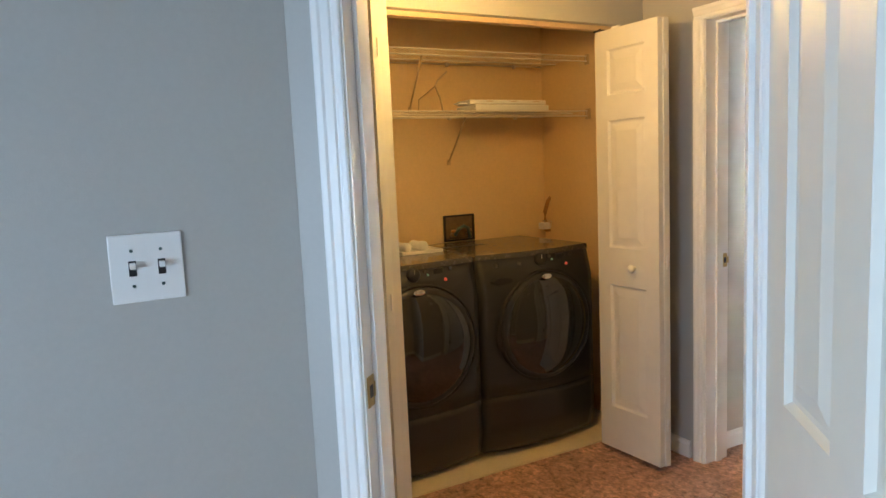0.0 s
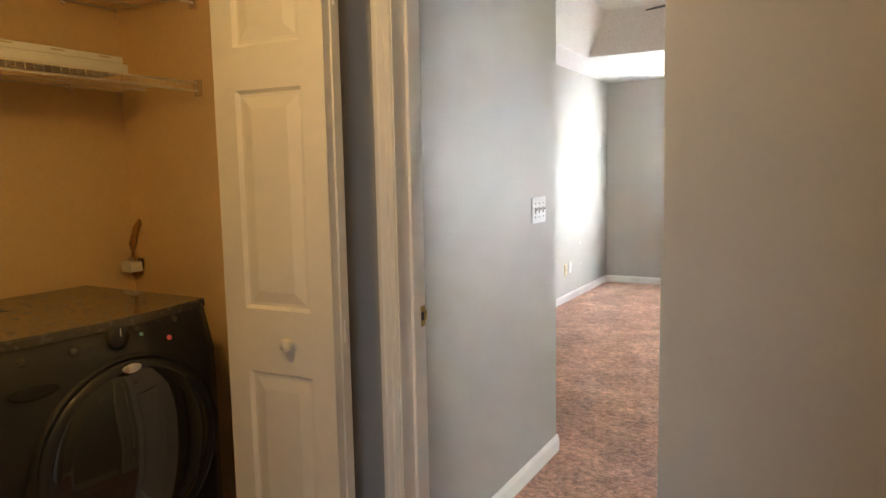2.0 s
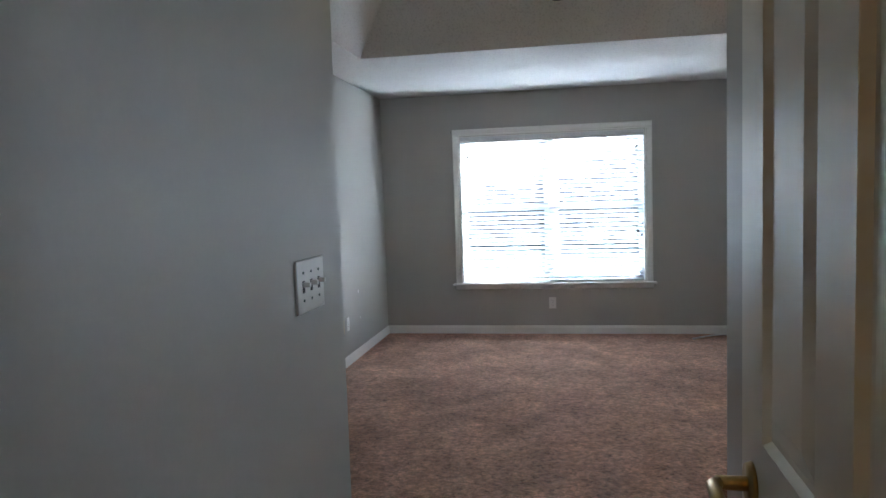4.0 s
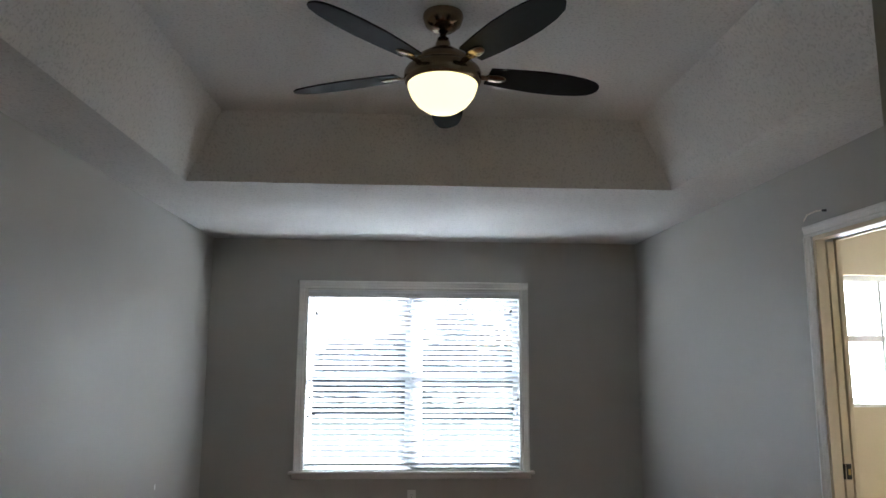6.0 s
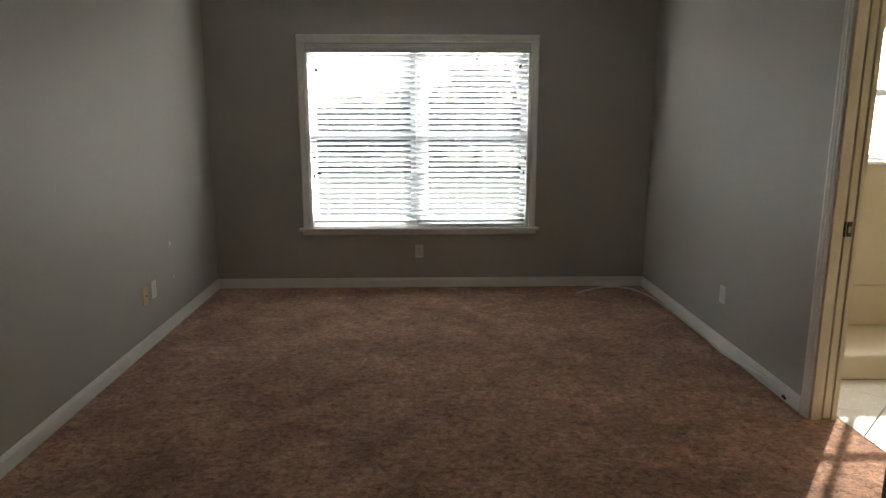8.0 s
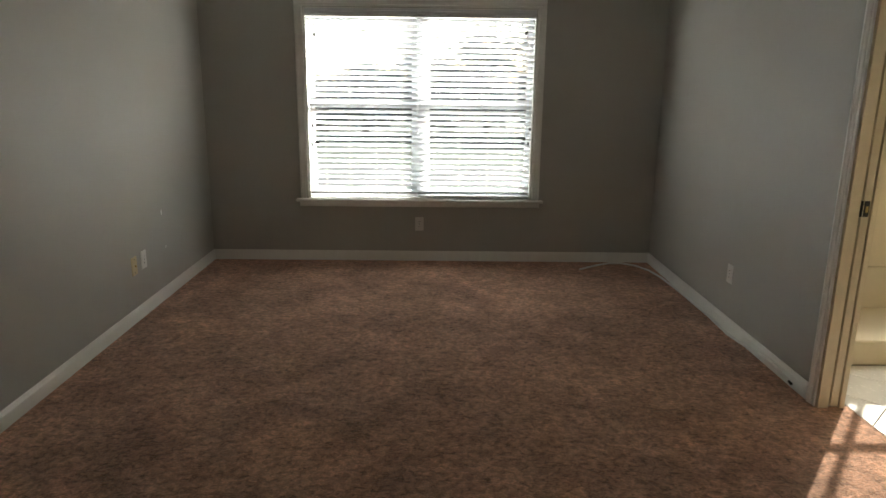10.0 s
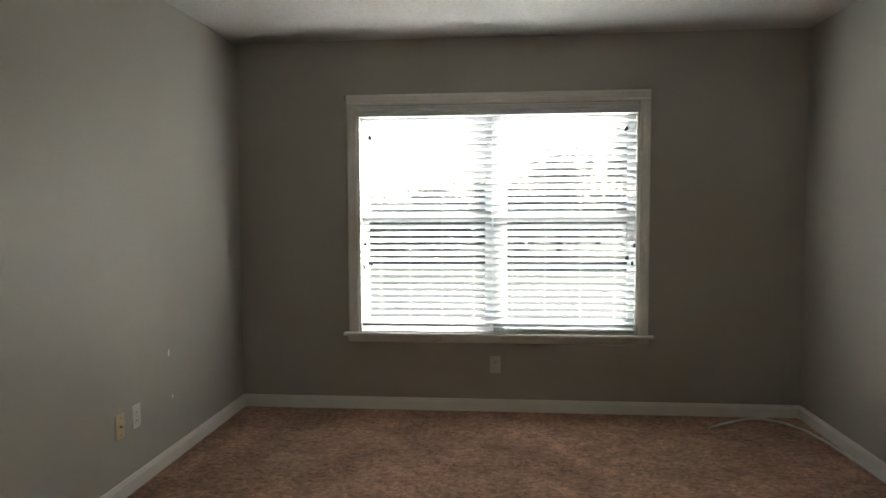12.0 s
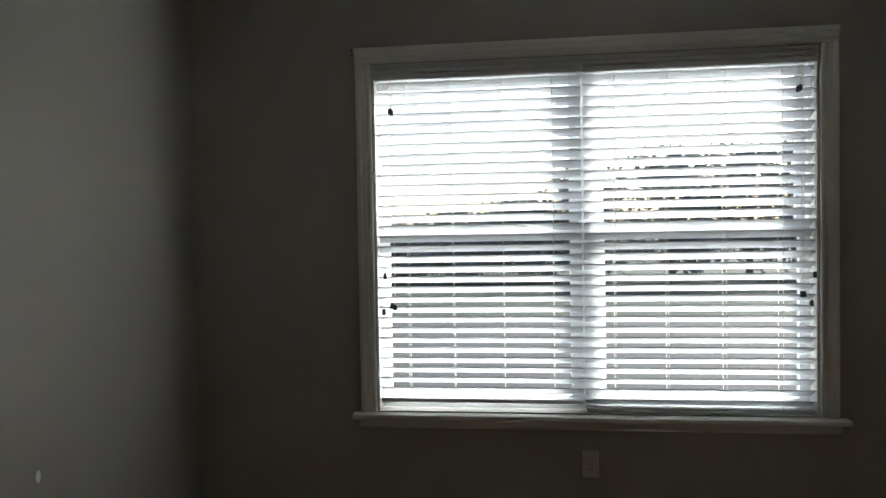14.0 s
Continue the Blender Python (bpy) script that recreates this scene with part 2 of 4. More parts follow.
def wall(name, axis, at0, at1, lo, hi, openings=(), z0=0.0, z1=2.44, material=None, label="", extra=()):
    """A wall slab between at0 and at1 across the axis, from lo to hi along the other; openings are (lo, hi, z0, z1)."""
    cuts = sorted({lo, hi, *[v for o in openings for v in o[:2]]})
    bm = bmesh.new()
    for a, b in zip(cuts, cuts[1:]):
        spans = [(z0, z1)]
        for o in openings:
            if o[0] <= a and b <= o[1]:
                spans = [s for s in ((z0, o[2]), (o[3], z1)) if s[1] - s[0] > 1e-4]
        for s in spans:
            if axis == "x":
                add_box(bm, at0, a, s[0], at1, b, s[1])
            else:
                add_box(bm, a, at0, s[0], b, at1, s[1])
    return structure(name, bm, material or PAINT, label or "grey painted drywall wall", "wall")


# ---- structure: bedroom ----
H, TOP = 2.44, 2.80
floor = structure("floor", box(-0.15, -4.9, -0.12, 3.72, 6.15, 0.0), CARPET, "worn brown pile carpet floor", "floor")
structure("floor_first_room", box(3.72, -4.9, -0.12, 6.4, -1.0, 0.0), CARPET, "brown pile carpet floor", "floor")
WX0, WX1, WZ0, WZ1 = 0.815, 2.625, 0.525, 2.015
wall("wall_north", "y", 6.0, 6.15, -0.15, 3.80, [(WX0, WX1, WZ0, WZ1)], label="grey painted window wall")
wall("wall_west", "x", -0.12, 0.0, 0.67, 6.0, label="grey painted bedroom side wall")
BY0, BY1, BZ = 2.63, 3.385, 2.06
wall("wall_east", "x", 3.65, 3.77, 0.83, 6.0, [(BY0, BY1, 0.0, BZ)], label="grey painted wall with the bathroom doorway")
wall("wall_south_west", "y", 0.67, 0.79, 0.0, 1.265, label="grey painted wall beside the entry")
wall("wall_south_east", "y", 0.84, 0.96, 2.24, 3.65, label="grey painted wall beside the entry")
wall("wall_entry_left", "x", 1.155, 1.265, -0.56, 0.67, label="grey painted entry wall with light switches")
wall("wall_entry_right", "x", 2.24, 2.35, -0.56, 0.84, label="grey painted entry wall behind the door")
DX0, DX1, DZ = 1.325, 2.115, 2.05
wall("wall_bedroom_door", "y", -0.70, -0.56, 0.86, 2.33, [(DX0, DX1, 0.0, DZ)], label="grey painted wall with the bedroom doorway")

# the tray ceiling: a flat border, four slopes and a raised middle
TX0, TX1, TY0, TY1 = 0.390, 3.21, 1.40, 4.02
UX0, UX1, UY0, UY1 = 0.620, 2.96, 1.58, 3.84
bm = bmesh.new()
low = [bm.verts.new((x, y, H)) for x, y in ((-0.1, 0.70), (3.75, 0.70), (3.75, 6.1), (-0.1, 6.1))]
rim = [bm.verts.new((x, y, H)) for x, y in ((TX0, TY0), (TX1, TY0), (TX1, TY1), (TX0, TY1))]
upp = [bm.verts.new((x, y, TOP)) for x, y in ((UX0, UY0), (UX1, UY0), (UX1, UY1), (UX0, UY1))]
cov = [bm.verts.new((v.co.x, v.co.y, TOP + 0.12)) for v in low]
for i in range(4):
    j = (i + 1) % 4
    bm.faces.new((low[i], low[j], rim[j], rim[i]))
    bm.faces.new((rim[i], rim[j], upp[j], upp[i]))
    bm.faces.new((low[i], low[j], cov[j], cov[i]))
bm.faces.new(upp)
bm.faces.new(cov)
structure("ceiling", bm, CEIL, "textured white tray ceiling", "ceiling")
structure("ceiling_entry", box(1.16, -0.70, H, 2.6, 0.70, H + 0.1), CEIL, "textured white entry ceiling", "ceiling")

# ---- structure: hall, laundry closet, first room ----
CX, CY0, CY1, CZ = 0.96, -2.30, -0.85, 2.08
wall("wall_closet_front", "x", CX - 0.11, CX, -3.4, -0.70, [(CY0, CY1, 0.0, CZ)], label="grey painted wall round the laundry closet")
wall("wall_closet_back", "x", -0.06, 0.06, -2.6, -0.52, material=CLOSET, label="warm tan laundry closet back wall")
wall("wall_closet_north", "y", -0.64, -0.52, 0.06, 0.85, material=CLOSET, label="warm tan laundry closet side wall")
wall("wall_closet_south", "y", -2.60, -2.48, 0.06, 0.85, material=CLOSET, label="warm tan laundry closet side wall")
wall("wall_hall_stub", "y", -1.30, -1.18, 2.20, 3.07, label="grey painted hall corner wall")
wall("wall_hall_right", "x", 2.20, 2.32, -1.18, -0.70, label="grey painted hall wall with a light switch")
wall("wall_hall_alcove", "x", 2.95, 3.07, -2.0, -1.30, label="grey painted hall alcove wall")
wall("wall_first_room_west", "x", 1.994, 2.139, -4.9, -2.812, label="grey painted first room wall with light switches")
ANGLED = pose(2.114, -2.836, 0, 0, 0, 45)
SL, SR, RZ = 0.145, 0.886, 2.05
angled = wall("wall_angled", "y", 0.0, 0.12, 0.0, 1.29, [(SL, SR, 0.0, RZ)], label="grey painted angled wall with a doorway")
angled.matrix_world = ANGLED
wall("wall_hall_south", "y", -3.52, -3.40, 0.85, 1.994, label="grey painted hall end wall")
wall("wall_first_room_north", "y", -2.02, -1.90, 3.02, 6.4, label="grey painted first room wall")
wall("wall_first_room_south", "y", -5.02, -4.90, 2.01, 6.4, label="grey painted first room wall")
wall("wall_first_room_east", "x", 6.3, 6.42, -4.9, -2.0, label="grey painted first room wall")
bm = box(-0.06, -3.5, H, 3.07, -0.70, H + 0.1)
add_box(bm, -0.06, -0.70, H, 1.16, -0.50, H + 0.1)
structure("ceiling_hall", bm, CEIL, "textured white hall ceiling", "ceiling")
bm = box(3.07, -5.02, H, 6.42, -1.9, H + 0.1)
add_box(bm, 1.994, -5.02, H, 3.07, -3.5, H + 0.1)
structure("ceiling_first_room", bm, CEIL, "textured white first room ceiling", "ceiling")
structure("floor_closet", box(0.05, -2.49, 0.0, 0.862, -0.63, 0.008), VINYL, "cream vinyl closet floor", "floor")

# ---- structure: bathroom ----
SY = 4.68
wall("wall_bathroom_north", "y", SY, SY + 0.12, 3.77, 6.6, [(4.60, 5.42, 1.17, 2.035)], material=CREAM, label="cream painted bathroom window wall")
wall("wall_bathroom_east", "x", 6.5, 6.62, 1.6, SY, material=CREAM, label="cream painted bathroom wall")
wall("wall_bathroom_south", "y", 1.48, 1.6, 3.77, 6.6, material=CREAM, label="cream painted bathroom wall")
wall("wall_bathroom_west", "x", 3.771, 3.782, 1.6, SY, [(BY0 - 0.06, BY1 + 0.06, 0.0, BZ + 0.06)], material=CREAM, label="cream painted bathroom wall")
structure("ceiling_bathroom", box(3.72, 1.5, H, 6.62, SY + 0.1, H + 0.1), CEIL, "textured white bathroom ceiling", "ceiling")
bath_floor = structure("floor_bathroom", box(3.72, 1.5, -0.12, 6.6, SY, -0.004), GROUT, "white tiled bathroom floor", "floor")


# ---- trim ----
def extrude(profile, origin, u, v, w, length, bm=None):
    """A profile of (u, v) pairs carried along w."""
    bm = bm or bmesh.new()
    o, u, v, w = Vector(origin), Vector(u), Vector(v), Vector(w)
    a = [bm.verts.new(o + u * p + v * q) for p, q in profile]
    b = [bm.verts.new(o + u * p + v * q + w * length) for p, q in profile]
    for i in range(len(a)):
        j = (i + 1) % len(a)
        bm.faces.new((a[i], a[j], b[j], b[i]))
    bm.faces.new(a[::-1])
    bm.faces.new(b)
    return bm


CASING = [(0, 0), (0, 0.010), (0.004, 0.013), (0.014, 0.013), (0.018, 0.009), (0.022, 0.009), (0.026, 0.014), (0.044, 0.016), (0.05, 0.02), (0.063, 0.02), (0.068, 0.016), (0.068, 0)]
BASE = [(0, 0), (0, 0.013), (0.062, 0.013), (0.070, 0.009), (0.078, 0.008), (0.083, 0.004), (0.083, 0)]
CW = 0.068
DOOR_CASING = [(u * 0.84, v * 0.95) for u, v in CASING]
DW = 0.057


def casing(name, m, lo, hi, z, side=-1, label="white painted moulded door casing"):
    """Three moulded boards round an opening from lo to hi along local x, on the face at local y = 0; side: the way it stands proud."""
    top = thing(name, label, "door casing", "", "structure")
    top.matrix_world = m
    n = (0, side, 0)
    part("casing_leg", extrude(DOOR_CASING, (lo - 0.004, 0, 0), (-1, 0, 0), n, (0, 0, 1), z + 0.004), TRIM, top)
    part("casing_leg", extrude(DOOR_CASING, (hi + 0.004, 0, 0), (1, 0, 0), n, (0, 0, 1), z + 0.004), TRIM, top)
    part("casing_head", extrude(DOOR_CASING, (lo - 0.004 - DW, 0, z + 0.004), (0, 0, 1), n, (1, 0, 0), hi - lo + 0.008 + 2 * DW), TRIM, top)
    return top


def jamb(name, m, lo, hi, z, depth, stop=(0.045, 0.08), label="white painted door jamb"):
    """The lining of an opening, local y from 0 to depth, with a stop."""
    top = thing(name, label, "door jamb", "", "structure")
    top.matrix_world = m
    t = 0.004
    for x0, x1 in ((lo - t, lo + 0.012), (hi - 0.012, hi + t)):
        part("jamb_side", box(x0, -0.003, 0, x1, depth + 0.003, z), TRIM, top)
    part("jamb_head", box(lo + 0.012, -0.003, z - 0.014, hi - 0.012, depth + 0.003, z + t), TRIM, top)
    if stop:
        for x0, x1 in ((lo + 0.012, lo + 0.023), (hi - 0.023, hi - 0.012)):
            part("door_stop", box(x0, stop[0], 0, x1, stop[1], z - 0.014, 0.002), TRIM, top)
        part("door_stop", box(lo + 0.023, stop[0], z - 0.025, hi - 0.023, stop[1], z - 0.014), TRIM, top)
    return top


def baseboard(x0, y0, x1, y1, nx, ny):
    """A run along a wall; (nx, ny) points into the room."""
    d = Vector((x1 - x0, y1 - y0, 0))
    structure("baseboard", extrude(BASE, (x0, y0, 0), (0, 0, 1), (nx, ny, 0), d.normalized(), d.length), TRIM, "white painted baseboard along the carpet", "baseboard")


# bedroom
baseboard(0.0, 6.0, 3.65, 6.0, 0, -1)
baseboard(0.0, 0.79, 0.0, 5.987, 1, 0)
baseboard(3.65, BY1 + 0.076, 3.65, 5.987, -1, 0)
baseboard(3.65, 0.96, 3.65, BY0 - 0.076, -1, 0)
baseboard(0.013, 0.79, 1.265, 0.79, 0, 1)
baseboard(2.24, 0.96, 3.637, 0.96, 0, 1)
baseboard(1.265, -0.545, 1.265, 0.803, 1, 0)
baseboard(2.24, -0.545, 2.24, 0.973, -1, 0)
# hall
baseboard(CX, -0.70 - 0.013, CX, CY1 + 0.02, 1, 0)
baseboard(CX, -0.70, DX0 - 0.076, -0.70, 0, -1)
baseboard(2.20, -1.313, 2.20, -0.76, -1, 0)
baseboard(2.187, -1.30, 2.95, -1.30, 0, -1)
baseboard(2.95, -1.9, 2.95, -1.313, -1, 0)
baseboard(CX, -3.4, CX, CY0 - 0.02, 1, 0)
# first room
baseboard(2.139, -4.9, 2.139, -2.83, 1, 0)
# closet
baseboard(0.06, -2.48, 0.06, -0.64, 1, 0)

# bedroom doorway: local x runs along the wall, local y from the hall face to the bedroom face
M = pose(0, -0.70, 0)
casing("trim_bedroom_door_hall", M, DX0 + 0.012, DX1 - 0.012, DZ - 0.014)
casing("trim_bedroom_door", pose(0, -0.56, 0), DX0 + 0.012, DX1 - 0.012, DZ - 0.014, 1)
jamb("jamb_bedroom_door", M, DX0, DX1, DZ, 0.14, (0.06, 0.10))
# angled doorway: local y from the first room to the hall
casing("trim_first_door", ANGLED, SL + 0.012, SR - 0.012, RZ - 0.014)
casing("trim_first_door_hall", ANGLED @ pose(0, 0.12, 0), SL + 0.012, SR - 0.012, RZ - 0.014, 1)
jamb("jamb_first_door", ANGLED, SL, SR, RZ, 0.12, (0.04, 0.075))
# closet opening: plain wrapped edges and a track
for y0, y1 in ((CY0 - 0.002, CY0 + 0.012), (CY1 - 0.012, CY1 + 0.002)):
    structure("trim_closet", box(CX - 0.112, y0, 0.008, CX + 0.002, y1, CZ), TRIM, "white painted closet side jamb", "jamb")
track = thing("bifold_track", "brown metal sliding track under the closet header", "door track")
part("rail", box(CX - 0.075, CY0 + 0.02, CZ - 0.022, CX - 0.035, CY1 - 0.02, CZ - 0.001), WIREDARK, track)
part("pivot_bracket", box(CX - 0.07, CY1 - 0.10, CZ - 0.03, CX - 0.03, CY1 - 0.05, CZ - 0.02), DARK, track)


# ---- doors ----
def raised_panel(x0, z0, x1, z1, t):
    bm = bmesh.new()
    for s in (-1, 1):
        rings = []
        for inset, y in ((0.0, t / 2 - 0.001), (0.009, t / 2 - 0.010), (0.018, t / 2 - 0.010), (0.050, t / 2 - 0.002)):
            rings.append([bm.verts.new((x, s * y, z)) for x, z in ((x0 + inset, z0 + inset), (x1 - inset, z0 + inset), (x1 - inset, z1 - inset), (x0 + inset, z1 - inset))])
        for a, b in zip(rings, rings[1:]):
            for i in range(4):
                bm.faces.new((a[i], a[(i + 1) % 4], b[(i + 1) % 4], b[i]))
        bm.faces.new(rings[-1])
    return bm


def door_frame(w, h, t, panels, z0=0.0):
    """The stiles and rails round the panels, as one mesh from local x = 0 to w."""
    xs = sorted({0, w, *[v for p in panels for v in (p[0], p[2])]})
    zs = sorted({z0, h, *[v for p in panels for v in (p[1], p[3])]})
    bm = bmesh.new()
    for a, b in zip(xs, xs[1:]):
        for c, d in zip(zs, zs[1:]):
            if not any(p[0] <= a and b <= p[2] and p[1] <= c and d <= p[3] for p in panels):
                add_box(bm, a, -t / 2, c, b, t / 2, d)
    bmesh.ops.remove_doubles(bm, verts=bm.verts, dist=1e-5)
    bm.verts.index_update()
    seen = {}
    for f in bm.faces:
        seen.setdefault(tuple(sorted(v.index for v in f.verts)), []).append(f)
    bmesh.ops.delete(bm, geom=[f for fs in seen.values() if len(fs) > 1 for f in fs], context="FACES_ONLY")
    return bm


def six_panels(w):
    s, m = 0.115, 0.10
    c = (w - 2 * s - m) / 2
    cols = ((s, s + c), (s + c + m, w - s))
    return [(a, z0, b, z1) for a, b in cols for z0, z1 in ((0.22, 0.88), (1.06, 1.70), (1.80, 1.93))]


def lever(parent, x, y, z, side, material, way=1):
    h = part("lever_handle", cyl((x, y, z), (x, y + side * 0.008, z), 0.032, 0.029, 24), material, parent, "worn brass lever handle", True)
    part("spindle", cyl((x, y, z), (x, y + side * 0.05, z), 0.011, 0.010), material, h, "", True)
    part("lever", tube([(x, y + side * 0.045, z), (x + way * 0.012, y + side * 0.056, z), (x + way * 0.05, y + side * 0.058, z + 0.003), (x + way * 0.09, y + side * 0.056, z - 0.002), (x + way * 0.105, y + side * 0.05, z - 0.008)], 0.010, 10), material, h, "", True)


def panel_door(name, w, h, m, label, handle, material=DOOR, hinges=(0.25, 1.115, 1.82)):
    top = thing(name, label, "door")
    top.matrix_world = m
    t, panels = 0.035, six_panels(w)
    slab = part("slab", door_frame(w, h, t, panels, 0.012), material, top)
    for p in panels:
        part("panel", raised_panel(*p, t), material, slab)
    for z in hinges:
        hg = part("hinge", box(-0.002, -t / 2 - 0.002, z - 0.050, 0.0005, t / 2 + 0.001, z + 0.050, 0.0008), STEEL, top, "zinc butt hinge leaf")
        part("knuckle", cyl((-0.004, t / 2 + 0.005, z - 0.045), (-0.004, t / 2 + 0.005, z + 0.045), 0.006, seg=12), STEEL, hg, "", True)
        for dz in (-0.03, 0, 0.03):
            part("screw", cyl((-0.002, -0.004 + 0.006 * (dz == 0), z + dz), (-0.0035, -0.004 + 0.006 * (dz == 0), z + dz), 0.004, seg=10), STEEL, hg)
    for side in (-1, 1):
        lever(top, w - 0.065, side * t / 2, handle, side, BRASS, -1)
    part("latch_plate", box(w - 0.0005, -0.012, handle - 0.03, w + 0.002, 0.012, handle + 0.03), BRASS, top)
    return top


panel_door("door_1", 0.745, 2.02, pose(2.085, -0.555, 0, 0, 0, 88.5) @ Matrix.Diagonal((1, -1, 1, 1)), "white six-panel bedroom door standing open into the room", 0.985)
panel_door("door_2", 0.705, 2.02, pose(2.746, -2.192, 0, 0, 0, -39), "white six-panel door standing open against the first room", 0.985)


def strike_plate(m, label):
    top = thing("strike_plate", label, "strike plate", "strike plates")
    top.matrix_world = m
    part("plate", box(-0.016, -0.0015, -0.032, 0.016, 0.0015, 0.032, 0.0008), BRASS, top)
    part("latch_hole", box(-0.008, 0.0013, -0.013, 0.008, 0.0022, 0.013), DARK, top)
    for z in (-0.024, 0.024):
        part("screw", cyl((0, 0.001, z), (0, 0.003, z), 0.0045, seg=10), BRASS, top)
    part("lip", box(-0.024, -0.001, -0.016, -0.016, 0.003, 0.016, 0.0008), BRASS, top)


strike_plate(pose(DX0 + 0.0135, -0.578, 0.962, 0, 0, -90), "brass strike plate on the bedroom door jamb")
strike_plate(ANGLED @ pose(SL + 0.0135, 0.022, 1.0, 0, 0, -90), "brass strike plate on the first room door jamb")

# folding closet doors: two narrow leaves a side, each leaf with three raised panels
LEAF_W = 0.372
LEAF_PANELS = [(0.075, 0.24, LEAF_W - 0.075, 0.85), (0.075, 1.03, LEAF_W - 0.075, 1.63), (0.075, 1.745, LEAF_W - 0.075, 1.955)]


def leaf(parent, m, knob=0):
    ob = part("leaf", door_frame(LEAF_W, 2.045, 0.030, LEAF_PANELS, 0.025), DOOR, parent)
    ob.matrix_parent_inverse = Matrix()
    ob.matrix_basis = m
    for p in LEAF_PANELS:
        part("panel", raised_panel(*p, 0.030), DOOR, ob)
    if knob:
        k = spin([(0.009, 0), (0.009, 0.012), (0.016, 0.018), (0.019, 0.026), (0.015, 0.034), (0.0, 0.037)], 20)
        bmesh.ops.transform(k, matrix=pose(LEAF_W * 0.62, knob * 0.015, 0.942, 90 if knob < 0 else -90), verts=k.verts)
        part("knob", k, DOOR, ob, "round white painted wooden knob", True)
    return ob


def bifold(label, m, flip):
    top = thing("bifold_door", label, "bifold door", "closet bifold doors")
    top.matrix_world = m
    f = -1 if flip else 1
    leaf(top, pose(0.0, -0.085 * f, 0, 0, 0, 3.6 * f), -f)
    leaf(top, pose(0.005, -0.018 * f, 0, 0, 0, -2.0 * f))
    for z in (0.22, 0.98, 1.86):
        hg = part("hinge", box(LEAF_W - 0.006, -0.046 if f > 0 else 0.022, z - 0.03, LEAF_W + 0.004, -0.022 if f > 0 else 0.046, z + 0.03, 0.001), PLASTIC, top, "white painted folding hinge")
        part("pin", cyl((LEAF_W + 0.006, -0.034 * f, z - 0.03), (LEAF_W + 0.006, -0.034 * f, z + 0.03), 0.004, seg=10), PLASTIC, hg)
    part("top_pivot", cyl((0.02, -0.085 * f, 2.045), (0.02, -0.085 * f, 2.06), 0.006, seg=10), DARK, top)
    return top


bifold("white three-panel bifold closet door folded open, with knob", pose(CX - 0.045, CY1 - 0.016, 0), False)
bifold("white three-panel bifold closet door folded open beside the washer", pose(CX - 0.045, CY0 + 0.016, 0), True)


# ---- switches and outlets ----
def switch_plate(m, gangs, label):
    """A plate in the local x-z plane that faces local -y."""
    w = 0.07 + 0.046 * (gangs - 1)
    top = thing("light_switch", label, "light switch")
    top.matrix_world = m
    part("plate", box(-w / 2, -0.006, -0.058, w / 2, 0.0, 0.058, 0.002), PLASTIC, top)
    for g in range(gangs):
        x = (g - (gangs - 1) / 2) * 0.046
        part("slot", box(x - 0.006, -0.0068, -0.013, x + 0.006, -0.0055, 0.013), DARK, top)
        tg = box(x - 0.0045, -0.022, 0.0, x + 0.0045, -0.006, 0.010, 0.001)
        part("toggle", tg, PLASTIC, top)
        for z in (-0.030, 0.030):
            part("screw", cyl((x, -0.0055, z), (x, -0.0075, z), 0.003, seg=10), STEEL, top)
    return top


def outlet(m, label, kind="duplex"):
    top = thing("wall_outlet", label, "outlet", "bedroom outlets")
    top.matrix_world = m
    mat = ALMOND if kind == "coax" else PLASTIC
    part("plate", box(-0.035, -0.006, -0.057, 0.035, 0.0, 0.057, 0.002), mat, top)
    if kind == "coax":
        part("connector", cyl((0, -0.005, 0), (0, -0.016, 0), 0.005, seg=12), BRASS, top)
    else:
        for z in (-0.02, 0.02):
            f = part("receptacle", box(-0.017, -0.008, z - 0.014, 0.017, -0.005, z + 0.014, 0.002), mat, top)
            for x in (-0.006, 0.006):
                part("slot", box(x - 0.001, -0.0086, z - 0.004, x + 0.001, -0.0078, z + 0.005), DARK, f)
    for z in ((-0.042, 0.042) if kind == "coax" else (0.0,)):
        part("screw", cyl((0, -0.0055, z), (0, -0.0075, z), 0.003, seg=10), STEEL, top)
    return top


switch_plate(pose(1.265, 0.56, 1.222, 0, 0, 90), 3, "white three-gang toggle switch plate beside the entry corner")
switch_plate(pose(2.20, -0.94, 1.235, 0, 0, -90), 2, "white toggle switch plate on the hall wall")
switch_plate(pose(2.139, -3.097, 1.29, 0, 0, 90) @ Matrix.Diagonal((1.06, 1, 1.06, 1)), 2, "white two-gang toggle switch plate on the grey wall")
outlet(pose(1.716, 6.0, 0.314), "white duplex outlet under the window")
outlet(pose(0, 4.505, 0.345, 0, 0, 90), "almond coaxial cable plate above the baseboard", "coax")
outlet(pose(0, 4.645, 0.352, 0, 0, 90), "white duplex outlet beside the almond plate")
outlet(pose(3.65, 4.435, 0.348, 0, 0, -90), "white duplex outlet near the loose cable")
SPACKLE = material("white_wall_filler", (0.92, 0.92, 0.90), 0.7, vary=0.03)
